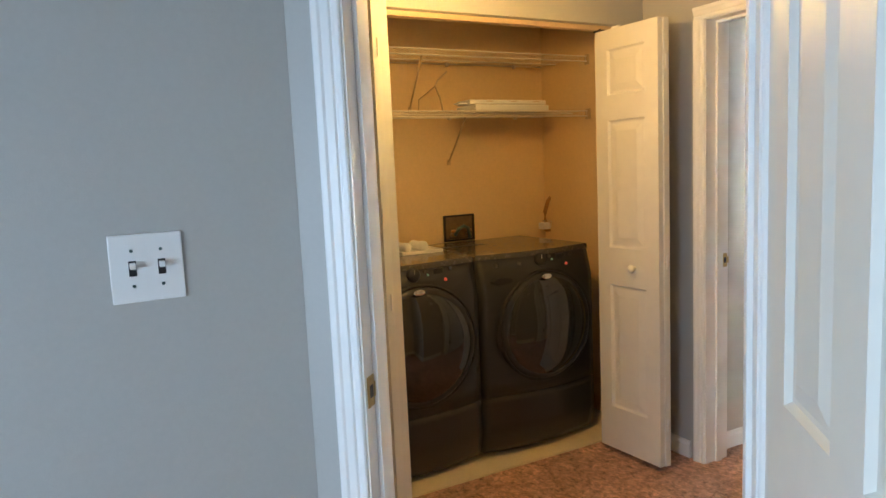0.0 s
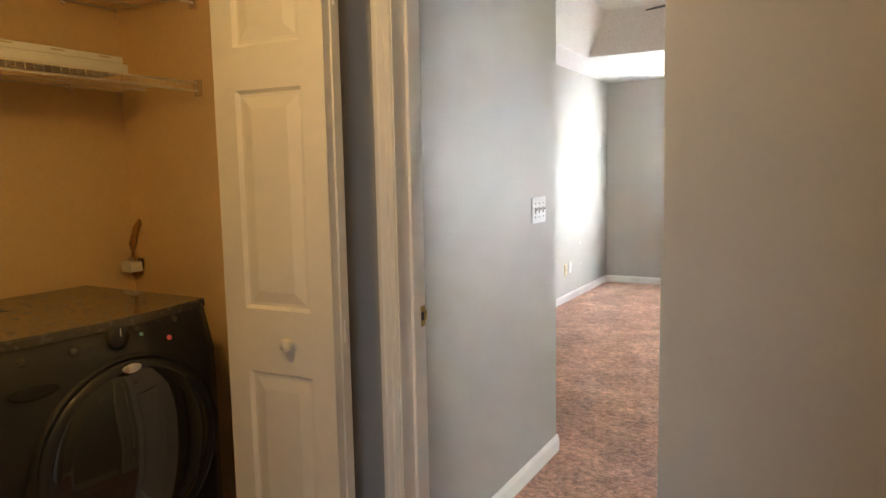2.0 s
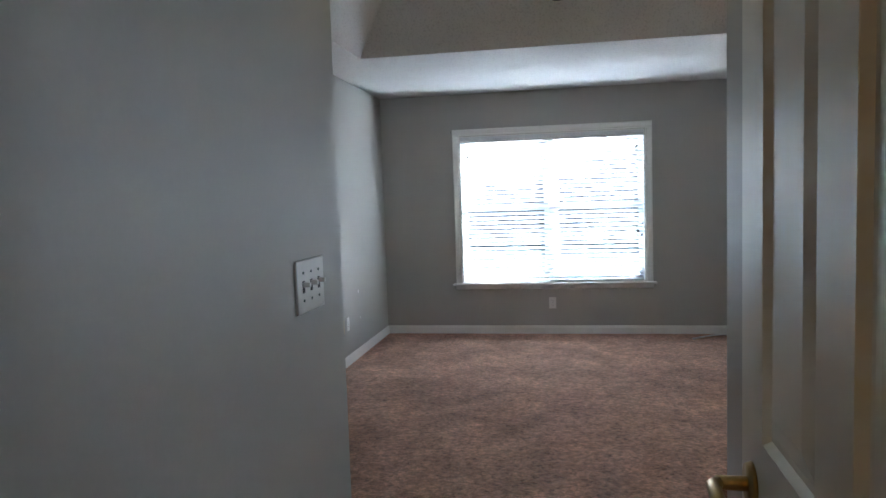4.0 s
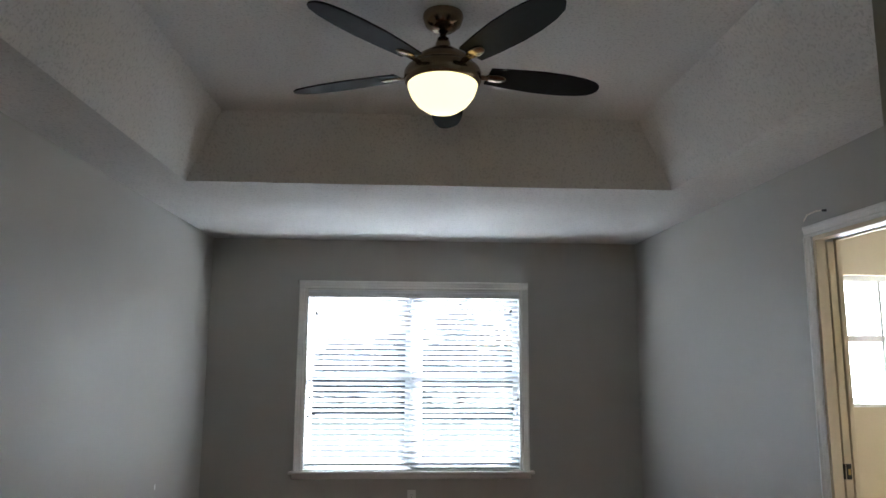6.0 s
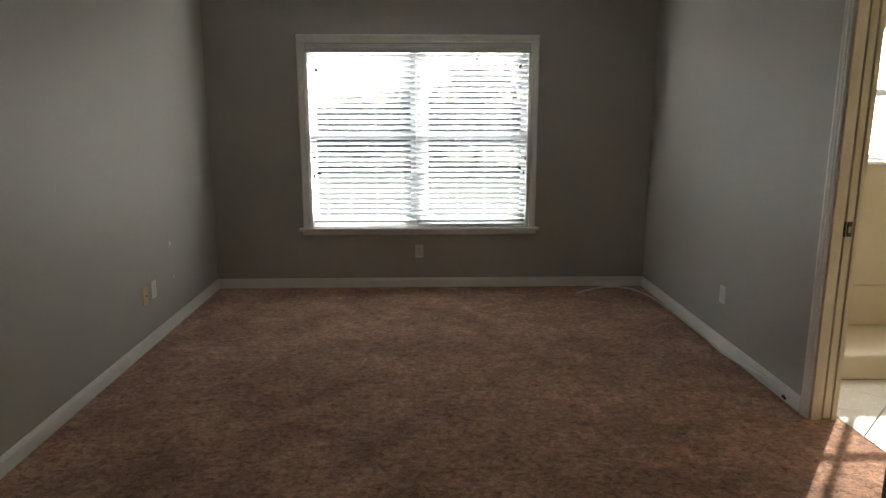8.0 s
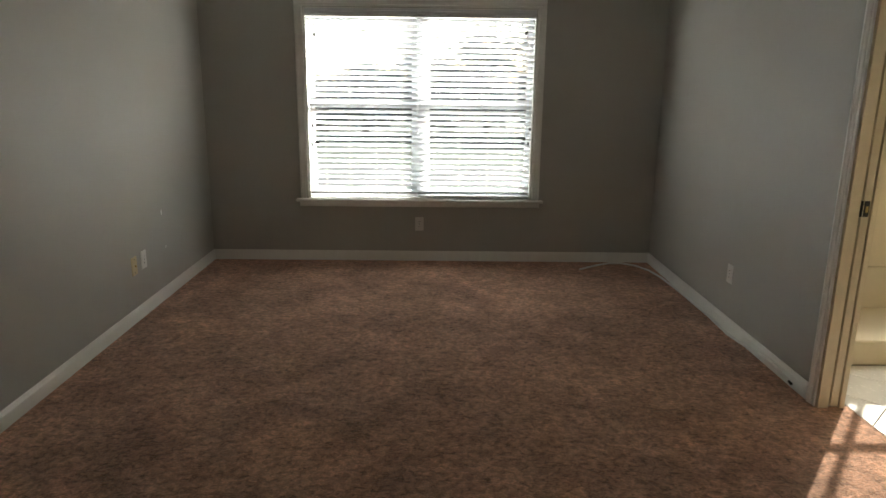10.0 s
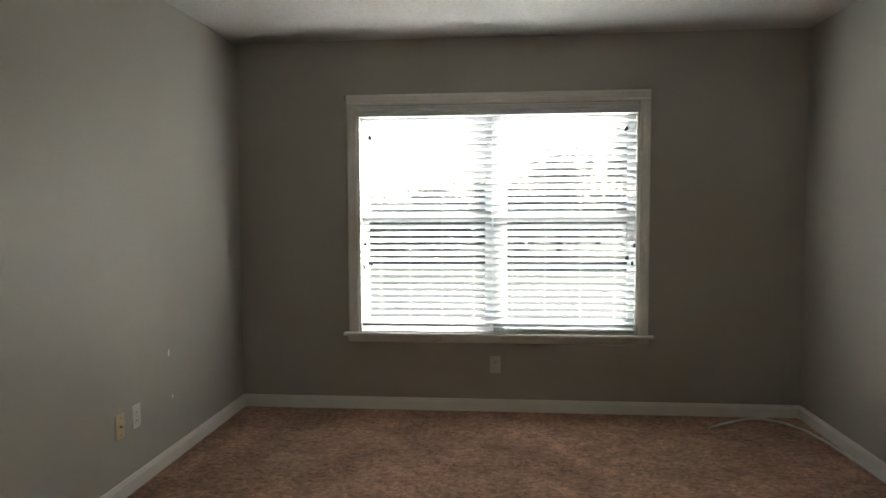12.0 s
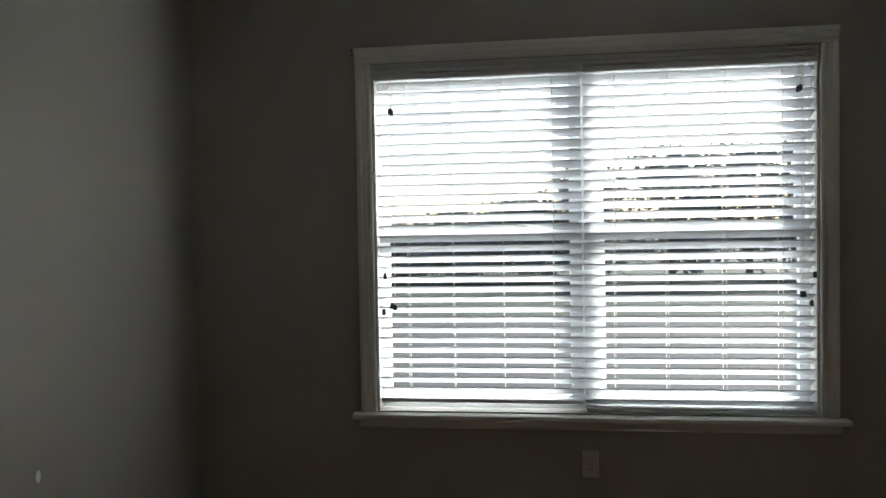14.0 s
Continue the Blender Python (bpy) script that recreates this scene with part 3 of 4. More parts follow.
for y, z, r in ((4.984, 0.588, 0.013), (5.013, 0.345, 0.008)):
    sp = thing("wall_anchor_hole", "small white patched screw hole in the grey wall", "wall patch", "wall patches")
    sp.location = (0, y, z)
    pm = spin([(r, 0), (r * 0.8, 0.0015), (r * 0.35, 0.002), (0.0, 0.0005)], 14)
    bmesh.ops.transform(pm, matrix=pose(0, 0, 0, 0, 90, 0) @ Matrix.Diagonal((1.5, 0.8, 1, 1)), verts=pm.verts)
    part("patch", pm, SPACKLE, sp)


# ---- laundry closet ----
def front_x(y, z, w):
    """How far the bowed front of a machine stands out at a place across it and up it."""
    bow = 0.045 * (1 - (2 * y / w) ** 2)
    return 0.745 + bow - max(0.0, z - 0.86) * 0.28 - max(0.0, 0.16 - z) * 0.25


def front_patch(w, z0, z1, n=20, k=10, proud=0.0, inset=0.004):
    bm = bmesh.new()
    ys = [-w / 2 + inset + (w - 2 * inset) * i / n for i in range(n + 1)]
    zs = [z0 + (z1 - z0) * j / k for j in range(k + 1)]
    g = [[bm.verts.new((front_x(y, z, w) + proud, y, z)) for z in zs] for y in ys]
    b = [[bm.verts.new((0.60, y, z)) for z in (z0, z1)] for y in ys]
    for i in range(n):
        for j in range(k):
            bm.faces.new((g[i][j], g[i + 1][j], g[i + 1][j + 1], g[i][j + 1]))
        bm.faces.new((g[i][0], b[i][0], b[i + 1][0], g[i + 1][0]))
        bm.faces.new((g[i][k], g[i + 1][k], b[i + 1][1], b[i][1]))
    for i in (0, n):
        bm.faces.new([g[i][j] for j in range(k + 1)] + [b[i][1], b[i][0]])
    return bm


def turned_x(profile, x, y, z, seg=48, squash=1.0):
    """A turned shape whose axis runs along x."""
    bm = spin(profile, seg)
    bmesh.ops.transform(bm, matrix=pose(x, y, z) @ Matrix.Diagonal((1, 1, squash, 1)) @ pose(0, 0, 0, 0, 90, 0), verts=bm.verts)
    return bm


def machine(name, y, label, dryer):
    top = thing(name, label, "dryer" if dryer else "washing machine", "laundry pair")
    top.location = (0, y, 0)
    w, h = 0.686, 1.022
    part("body", box(0.10, -w / 2, 0.035, 0.70, w / 2, h - 0.028, 0.006), APPL, top)
    part("front_panel", front_patch(w, 0.325, h - 0.02), APPL, top, "", True)
    part("kick_panel", front_patch(w, 0.04, 0.318), APPL, top, "", True)
    lid = bmesh.new()
    n = 16
    a = [(0.10, -w / 2), (0.10, w / 2)] + [(front_x(w / 2 - w * i / n, h - 0.02, w) + 0.004, w / 2 - w * i / n) for i in range(n + 1)]
    lo = [lid.verts.new((p, q, h - 0.026)) for p, q in a]
    mid = [lid.verts.new((p, q, h - 0.006)) for p, q in a]
    cx = sum(p for p, q in a) / len(a)
    up = [lid.verts.new((p + (cx - p) * 0.02, q * 0.98, h)) for p, q in a]
    for r, s in ((lo, mid), (mid, up)):
        for i in range(len(a)):
            lid.faces.new((r[i], r[(i + 1) % len(a)], s[(i + 1) % len(a)], s[i]))
    lid.faces.new(up)
    lid.faces.new(lo[::-1])
    part("top_panel", lid, APPL_TOP, top)
    for dy in (-0.28, 0.28):
        for x in (0.16, 0.64):
            part("foot", cyl((x, dy, 0.008), (x, dy, 0.04), 0.02, seg=12), GASKET, top)
    # round door: black groove, bowed ring, smoked glass
    zc, r = 0.645, 0.262 if dryer else 0.268
    xf = front_x(0, zc, w)
    dy = 0.015
    door = part("door", turned_x([(r + 0.008, -0.05), (r + 0.008, 0.006), (r + 0.004, 0.012), (r - 0.004, 0.017), (r - 0.014, 0.021), (r - 0.020, 0.019)], xf - 0.012, dy, zc), APPL, top, "", True)
    part("groove", turned_x([(r + 0.020, -0.04), (r + 0.020, 0.011), (r + 0.009, 0.013), (r + 0.008, 0.004)], xf - 0.012, dy, zc), GASKET, door, "black door gap", True)
    part("window", turned_x([(r - 0.019, 0.017), (r - 0.024, 0.021), (r - 0.060, 0.031), (r - 0.10, 0.040), (r - 0.17, 0.050), (0.04, 0.055), (0.0, 0.055)], xf - 0.012, dy, zc), DOORGLASS, door, "smoked bowed glass", True)
    part("badge", turned_x([(0.030, -0.002), (0.030, 0.003), (0.024, 0.006), (0.0, 0.006)], xf + 0.018, dy - 0.01, zc + r - 0.012, 24, 0.45), CHROME, door, "oval chrome badge", True)
    part("handle_recess", turned_x([(0.05, 0.0), (0.045, 0.006), (0.0, 0.002)], front_x(-0.22, 0.6, w) + 0.012, -0.235 if dryer else 0.25, zc - 0.02, 20, 1.6), GASKET, door, "", True)
    # controls along the sloping top band
    xc = front_x(0, 0.985, w)
    dial = part("dial", turned_x([(0.032, -0.004), (0.032, 0.016), (0.027, 0.022), (0.0, 0.022)], xc, 0.0, 0.975, 24), APPL, top, "", True)
    part("pointer", box(xc + 0.02, -0.002, 0.98, xc + 0.0235, 0.002, 1.002), CHROME, dial)
    part("display", box(xc - 0.012, 0.105, 0.968, xc + 0.0015, 0.155, 0.992, 0.001), DARK, top, "dark display")
    for k, (yy, zz) in enumerate(((-0.12, 0.965), (0.065, 0.985), (-0.24, 0.965), (0.20, 0.985))):
        part("button", turned_x([(0.011, -0.004), (0.011, 0.006), (0.007, 0.009), (0.0, 0.009)], front_x(yy, zz, w), yy, zz, 16), APPL_TOP, top, "", True)
    part("start_button", turned_x([(0.0075, -0.004), (0.0075, 0.005), (0.005, 0.007), (0.0, 0.007)], front_x(0.165, 0.938, w), 0.165, 0.938, 16), REDLED, top, "lit red start button", True)
    part("indicator", turned_x([(0.005, -0.003), (0.005, 0.004), (0.0, 0.005)], front_x(0.075, 0.965, w), 0.075, 0.968, 14), GREENLED, top, "small green indicator", True)
    if dryer:
        part("scoop_handle", turned_x([(0.062, -0.02), (0.060, 0.004), (0.054, 0.005), (0.0, 0.001)], front_x(-0.24, 0.885, w) + 0.006, -0.225, 0.890, 24, 0.28), GASKET, top, "dark scooped grip", True)
    part("label_strip", box(0.30, -0.30, h - 0.002, 0.34, -0.05, h + 0.001), APPL, top)
    return top


machine("dryer", -1.208, "charcoal front-loading dryer with a smoked round door", True)
machine("washing_machine", -1.906, "charcoal front-loading washer with a round door", False)

# white plastic tray with two rolled parts on the washer
tray = thing("plastic_tray", "white plastic tray with rounded loose parts on the washer", "tray")
tray.location = (0.33, -1.71, 1.0225)
bm = box(-0.12, -0.10, 0.0, 0.12, 0.13, 0.006, 0.002)
for a in ((-0.12, -0.10, 0.12, -0.094), (-0.12, 0.124, 0.12, 0.13), (-0.12, -0.094, -0.114, 0.124), (0.114, -0.094, 0.12, 0.124)):
    add_box(bm, a[0], a[1], 0.005, a[2], a[3], 0.016)
part("dish", bm, PLASTIC, tray)
for dx, dy in ((0.0, -0.045), (-0.01, 0.055)):
    bm = spin([(0.0, -0.06), (0.018, -0.058), (0.024, -0.05), (0.024, -0.02), (0.021, -0.017), (0.021, 0.017), (0.024, 0.02), (0.024, 0.05), (0.018, 0.058), (0.0, 0.06)], 18)
    bmesh.ops.transform(bm, matrix=pose(dx, dy, 0.030, 0, 90, 12), verts=bm.verts)
    part("rolled_piece", bm, PLASTIC, tray, "", True)


def wire_shelf(z, braces, label):
    top = thing("wire_shelf", label, "wire shelf", "closet wire shelves")
    y0, y1, x0, x1 = -2.475, -0.648, 0.075, 0.485
    for x, zz in ((x0, z), (x1, z), (x1 + 0.004, z - 0.028), (0.21, z - 0.004), (0.35, z - 0.004)):
        part("rod", tube([(x, y0, zz), (x, (y0 + y1) / 2, zz - 0.002), (x, y1, zz)], 0.0032, 6), WIRE, top)
    bm = bmesh.new()
    n = 72
    for i in range(n + 1):
        y = y0 + 0.01 + (y1 - y0 - 0.02) * i / n
        tube([(x0, y, z + 0.003), (x1, y, z + 0.003), (x1 + 0.005, y, z - 0.028)], 0.0011, 4, bm)
    tagged(part("cross_wire_mesh", bm, WIRE, top), "", "", "", "stuff")
    for y in braces:
        part("brace", tube([(x1 - 0.015, y, z - 0.03), (0.27, y + 0.06, z - 0.14), (0.066, y + 0.12, z - 0.245)], 0.005, 6), WIREDARK, top, "diagonal metal support brace")
        part("brace_foot", box(0.061, y + 0.11, z - 0.265, 0.068, y + 0.13, z - 0.235), WIREDARK, top)
    for x in (x1 - 0.005,):
        part("end_bracket", box(x - 0.012, y1 - 0.004, z - 0.045, x + 0.022, y1 + 0.007, z + 0.012, 0.003), WIREDARK, top, "plastic end bracket")
    for y in (-2.2, -1.75, -1.3, -0.85):
        part("wall_clip", box(0.061, y - 0.008, z - 0.012, 0.082, y + 0.008, z + 0.008, 0.002), WIRE, top)
    return top


wire_shelf(2.020, (-1.66, -2.3), "white wire shelf along the closet back wall, empty")
wire_shelf(1.724, (-1.43, -2.25), "white wire shelf holding a flat white box")
hook = thing("bent_wire_bracket", "bent loose wire bracket standing on the wire shelf", "bracket")
part("wire", tube([(0.10, -1.32, 1.975), (0.14, -1.40, 1.92), (0.20, -1.45, 1.88), (0.23, -1.44, 1.82), (0.26, -1.44, 1.745), (0.28, -1.38, 1.733), (0.28, -1.25, 1.733)], 0.005, 6), WIREDARK, hook)
part("strut", tube([(0.20, -1.45, 1.88), (0.10, -1.50, 1.82), (0.085, -1.50, 1.733)], 0.004, 6), WIREDARK, hook)

boxed = thing("flat_white_box", "long flat white plastic part lying on the wire shelf", "plastic part")
boxed.matrix_world = pose(0.36, -1.135, 1.7285, 0, 0, 1)
part("lower_channel", box(-0.09, -0.23, 0, 0.10, 0.24, 0.030, 0.004), PLASTIC, boxed)
part("upper_channel", box(-0.06, -0.245, 0.0345, 0.07, 0.245, 0.058, 0.004), PLASTIC, boxed)
part("spacer", box(-0.05, -0.20, 0.0302, 0.06, 0.22, 0.0343), WIREDARK, boxed, "dark gap between the two channels")
for y in (-0.12, 0.03, 0.18):
    part("slot", box(0.0695, y - 0.02, 0.048, 0.071, y + 0.02, 0.052), WIREDARK, boxed)
part("end_tab", box(0.0, -0.30, 0.036, 0.05, -0.246, 0.043, 0.002), PLASTIC, boxed)

RECESS = material("brown_box_recess", (0.17, 0.11, 0.06), 0.7, vary=0.25, scale=20)
# washer valve box, gas valve and outlet on the closet back wall
vb = thing("washer_valve_box", "dark recessed washer supply box with two valves", "valve box")
vb.location = (0.06, -1.262, 1.098)
bm = bmesh.new()
for a in ((-0.10, -0.075, 0.10, -0.065), (-0.10, 0.065, 0.10, 0.075), (-0.10, -0.065, -0.09, 0.065), (0.09, -0.065, 0.10, 0.065)):
    add_box(bm, 0.0005, a[0], a[1], 0.012, a[2], a[3])
part("frame", bm, GASKET, vb)
part("recess", box(0.0006, -0.089, -0.064, 0.003, 0.089, 0.064), RECESS, vb, "brown recess of the box")
for y in (-0.05, 0.05):
    v = part("valve", cyl((0.004, y, -0.04), (0.045, y, -0.04), 0.012, 0.009, 14), BRASS, vb, "", True)
    part("valve_handle", cyl((0.03, y, -0.02), (0.03, y, -0.008), 0.016, seg=12), COPPER, v)
part("hose", tube([(0.04, -0.05, -0.04), (0.055, -0.03, 0.0), (0.06, 0.0, 0.012), (0.055, 0.03, 0.0), (0.04, 0.05, -0.06)], 0.010, 8), STEEL, vb, "", True)
gas = thing("gas_valve", "yellow-brown flexible connector and valve on the wall", "gas valve")
gas.location = (0.06, -0.70, 0)
part("connector", tube([(0.02, 0.130, 1.205), (0.045, 0.115, 1.240), (0.05, 0.080, 1.250), (0.05, 0.045, 1.215), (0.05, 0.022, 1.150), (0.05, 0.022, 1.09)], 0.012, 8), COPPER, gas, "", True)
part("valve_body", box(0.02, -0.01, 1.045, 0.075, 0.045, 1.085, 0.006), PLASTIC, gas, "white valve fitting")
part("nipple", cyl((0.045, 0.02, 1.08), (0.045, 0.02, 1.10), 0.014, seg=12), CHROME, gas)
part("second_fitting", box(0.02, 0.06, 1.045, 0.07, 0.10, 1.10, 0.006), PLASTIC, gas)
part("tail_pipe", tube([(0.045, 0.018, 1.05), (0.045, 0.03, 1.035), (0.045, 0.085, 1.035), (0.045, 0.085, 1.06)], 0.010, 8), COPPER, gas, "", True)
part("wall_plate", box(0.0005, 0.095, 1.165, 0.012, 0.165, 1.29, 0.002), PLASTIC, gas)
sd = thing("drain_hose", "dark hose hanging beside the washer", "hose")
part("hose", tube([(0.10, -2.30, 0.9), (0.09, -2.28, 1.05), (0.085, -2.22, 1.14), (0.085, -2.16, 1.10), (0.085, -2.14, 1.0)], 0.014, 8), GASKET, sd, "", True)

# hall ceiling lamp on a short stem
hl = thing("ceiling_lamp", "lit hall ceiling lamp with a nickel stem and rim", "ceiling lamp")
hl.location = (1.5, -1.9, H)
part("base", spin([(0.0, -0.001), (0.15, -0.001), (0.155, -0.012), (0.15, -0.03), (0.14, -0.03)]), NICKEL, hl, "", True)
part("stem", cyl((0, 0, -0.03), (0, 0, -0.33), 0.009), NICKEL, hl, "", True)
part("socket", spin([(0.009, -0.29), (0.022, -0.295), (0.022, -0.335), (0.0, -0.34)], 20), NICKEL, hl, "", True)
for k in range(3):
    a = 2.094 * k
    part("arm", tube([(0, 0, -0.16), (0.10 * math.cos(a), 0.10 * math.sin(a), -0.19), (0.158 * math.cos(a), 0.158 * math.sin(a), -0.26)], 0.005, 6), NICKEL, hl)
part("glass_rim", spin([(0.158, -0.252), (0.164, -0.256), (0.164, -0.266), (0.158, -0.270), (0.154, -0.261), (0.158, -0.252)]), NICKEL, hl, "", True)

# first room window with its shade drawn
w3 = thing("window_3", "white framed window with a drawn pale shade", "window", "", "structure")
bm = bmesh.new()
for a in ((2.58, 0.72, 2.65, 2.18), (4.15, 0.72, 4.22, 2.18), (2.65, 0.72, 4.15, 0.79), (2.65, 2.11, 4.15, 2.18)):
    add_box(bm, a[0], -4.899, a[1], a[2], -4.87, a[3])
part("window_frame", bm, TRIM, w3)
part("shade", box(2.65, -4.898, 0.79, 4.15, -4.89, 2.11), VINYLW, w3, "drawn pale roller shade")


# ---- bedroom window ----
win = thing("window_1", "white double window with moulded casing and sill", "window", "", "structure")
part("casing_leg", extrude(CASING, (WX0 - 0.003, 6.0, WZ0 - 0.005), (-1, 0, 0), (0, -1, 0), (0, 0, 1), WZ1 - WZ0 + 0.008), TRIM, win)
part("casing_leg", extrude(CASING, (WX1 + 0.003, 6.0, WZ0 - 0.005), (1, 0, 0), (0, -1, 0), (0, 0, 1), WZ1 - WZ0 + 0.008), TRIM, win)
part("casing_head", extrude(CASING, (WX0 - 0.003 - CW, 6.0, WZ1 + 0.003), (0, 0, 1), (0, -1, 0), (1, 0, 0), WX1 - WX0 + 0.006 + 2 * CW), TRIM, win)
part("window_sill", box(0.712, 5.945, 0.500, 2.728, 6.0, 0.523, 0.006), TRIM, win)
part("sill_board", box(WX0 + 0.001, 6.0, 0.510, WX1 - 0.001, 6.07, 0.527), TRIM, win)
part("apron", extrude([(0, 0), (0, 0.022), (0.03, 0.018), (0.042, 0.008), (0.042, 0)], (0.736, 6.0, 0.4985), (0, 0, -1), (0, -1, 0), (1, 0, 0), 1.968), TRIM, win)
for x0, x1 in ((WX0, WX0 + 0.008), (WX1 - 0.008, WX1)):
    part("jamb_liner", box(x0, 6.001, 0.528, x1, 6.068, WZ1), TRIM, win)
part("jamb_liner", box(WX0 + 0.008, 6.001, WZ1 - 0.006, WX1 - 0.008, 6.068, WZ1), TRIM, win)


def sash(x0, x1, z0, z1, y, name):
    s = part(name, bmesh.new(), VINYLW, win)
    b = 0.036
    bm = bmesh.new()
    for a in ((x0, z0, x0 + b, z1), (x1 - b, z0, x1, z1), (x0 + b, z0, x1 - b, z0 + b), (x0 + b, z1 - b, x1 - b, z1)):
        add_box(bm, a[0], y, a[1], a[2], y + 0.028, a[3])
    bm.to_mesh(s.data)
    bm.free()
    g = part("pane", box(x0 + b - 0.003, y + 0.012, z0 + b - 0.003, x1 - b + 0.003, y + 0.016, z1 - b + 0.003), GLASS, s)
    g.visible_shadow = False


bm = bmesh.new()
for a in ((WX0, WZ0, WX0 + 0.012, WZ1), (WX1 - 0.012, WZ0, WX1, WZ1), (1.685, WZ0, 1.757, WZ1)):
    add_box(bm, a[0], 6.07, a[1], a[2], 6.145, a[3])
for a, b in ((WX0 + 0.012, 1.685), (1.757, WX1 - 0.012)):
    add_box(bm, a, 6.07, WZ0, b, 6.145, WZ0 + 0.02)
    add_box(bm, a, 6.07, WZ1 - 0.02, b, 6.145, WZ1)
part("window_frame", bm, VINYLW, win)
for a, b in ((WX0 + 0.012, 1.685), (1.757, WX1 - 0.012)):
    sash(a, b, WZ0 + 0.02, 1.300, 6.075, "lower_sash")
    sash(a, b, 1.262, WZ1 - 0.02, 6.108, "upper_sash")
    lk = part("sash_lock", box((a + b) / 2 - 0.03, 6.068, 1.300, (a + b) / 2 + 0.03, 6.09, 1.312, 0.002), VINYLW, win)


# ---- blinds ----
def slat_mesh(w):
    bm = bmesh.new()
    prof = [(-0.025, -0.0016), (-0.0125, 0.0006), (0, 0.0014), (0.0125, 0.0006), (0.025, -0.0016)]
    ring = prof + [(u * 0.985, v - 0.0042) for u, v in prof[::-1]]
    a = [bm.verts.new((-w / 2, u, v)) for u, v in ring]
    b = [bm.verts.new((w / 2, u, v)) for u, v in ring]
    for i in range(len(ring)):
        bm.faces.new((a[i], a[(i + 1) % len(ring)], b[(i + 1) % len(ring)], b[i]))
    bm.faces.new(a[::-1])
    bm.faces.new(b)
    bmesh.ops.recalc_face_normals(bm, faces=bm.faces)
    me = bpy.data.meshes.new("slat")
    bm.to_mesh(me)
    bm.free()
    me.materials.append(SLAT)
    return me


def tassel(parent, x, z0, z1):
    c = part("pull_cord", tube([(x, 5.984, z0), (x + 0.002, 5.983, (z0 + z1) / 2), (x, 5.984, z1)], 0.0011, 5), WIRE, parent)
    part("tassel", spin([(0.0, 0.0), (0.0065, -0.002), (0.0085, -0.022), (0.006, -0.026), (0.0, -0.026)], 10, at=(x, 5.984, z1)), TASSEL, c, "small grey cord tassel")


def blind(x0, x1, bottom, ladders, cords, label):
    top = thing("window_blind", label, "window blind", "bedroom window blinds")
    xc, w, y = (x0 + x1) / 2, x1 - x0, 6.030
    part("headrail", box(x0, 6.006, 1.955, x1, 6.058, 2.006), VINYLW, top)
    val = extrude([(0, 0), (0.003, 0.007), (0.019, 0.009), (0.022, 0.006), (0.023, -0.005), (0.029, -0.005), (0.030, 0.005), (0.033, 0.008), (0.045, 0.009), (0.048, 0.005), (0.049, -0.004), (0.0505, -0.004), (0.052, 0.004), (0.058, 0.004), (0.058, -0.008), (0, -0.008)],
                  (x0 - 0.003, 5.998, 1.944), (0, 0, 1), (0, -1, 0), (1, 0, 0), w + 0.006)
    part("valance", val, VINYLW, top, "moulded white valance")
    me = slat_mesh(w)
    n = int((1.925 - bottom - 0.03) / 0.0436) + 1
    rng = random.Random(int(x0 * 1000))
    for i in range(n):
        z = 1.925 - 0.0436 * i
        s = new("slat", me)
        s.parent = top
        s.matrix_basis = pose(xc, y, z + rng.uniform(-0.001, 0.001), -34 + rng.uniform(-2.0, 2.0), rng.uniform(-0.10, 0.10), rng.uniform(-0.2, 0.2))
    part("bottom_rail", box(x0 + 0.002, y - 0.026, bottom, x1 - 0.002, y + 0.026, bottom + 0.018, 0.004), VINYLW, top)
    for x in ladders:
        for dy in (-0.026, 0.026):
            part("ladder_cord", tube([(x, y + dy, 1.955), (x + 0.001, y + dy, 1.4), (x, y + dy, bottom + 0.01)], 0.0012, 5), WIRE, top)
    for x, z0, z1 in cords:
        tassel(top, x, z0, z1)
    return top


TASSEL = material("grey_tassel", (0.10, 0.11, 0.11), 0.5, vary=0.1)
blind(0.826, 1.694, 0.562, (0.955, 1.150, 1.365, 1.575), ((0.893, 1.95, 1.825), (0.901, 1.95, 1.82), (0.860, 1.95, 1.125), (0.852, 1.95, 0.970), (0.886, 1.95, 0.998), (0.901, 1.95, 0.99)), "white faux-wood slat blind, half tilted, ending above the sill")
blind(1.703, 2.614, 0.531, (1.828, 2.040, 2.268, 2.488), ((2.540, 1.95, 1.852), (2.549, 1.95, 1.858), (2.602, 1.95, 1.114), (2.552, 1.95, 1.036), (2.561, 1.95, 1.036), (2.590, 1.95, 1.0)), "white faux-wood slat blind, half tilted, down to the sill")

for z in (2.080, 2.063):
    nl = thing("wall_nail", "small dark nail head beside the window casing", "nail", "nails by the window")
    nl.location = (0.729, 6.0, z)
    nm = spin([(0.0, 0.004), (0.0035, 0.0035), (0.0042, 0.002), (0.002, 0.001), (0.002, 0.0)], 10)
    bmesh.ops.transform(nm, matrix=pose(0, 0, 0, 90, 0, 0), verts=nm.verts)
    part("head", nm, DARK, nl, "", True)

CABLE = material("white_cable_jacket", (0.88, 0.87, 0.85), 0.4, vary=0.02)
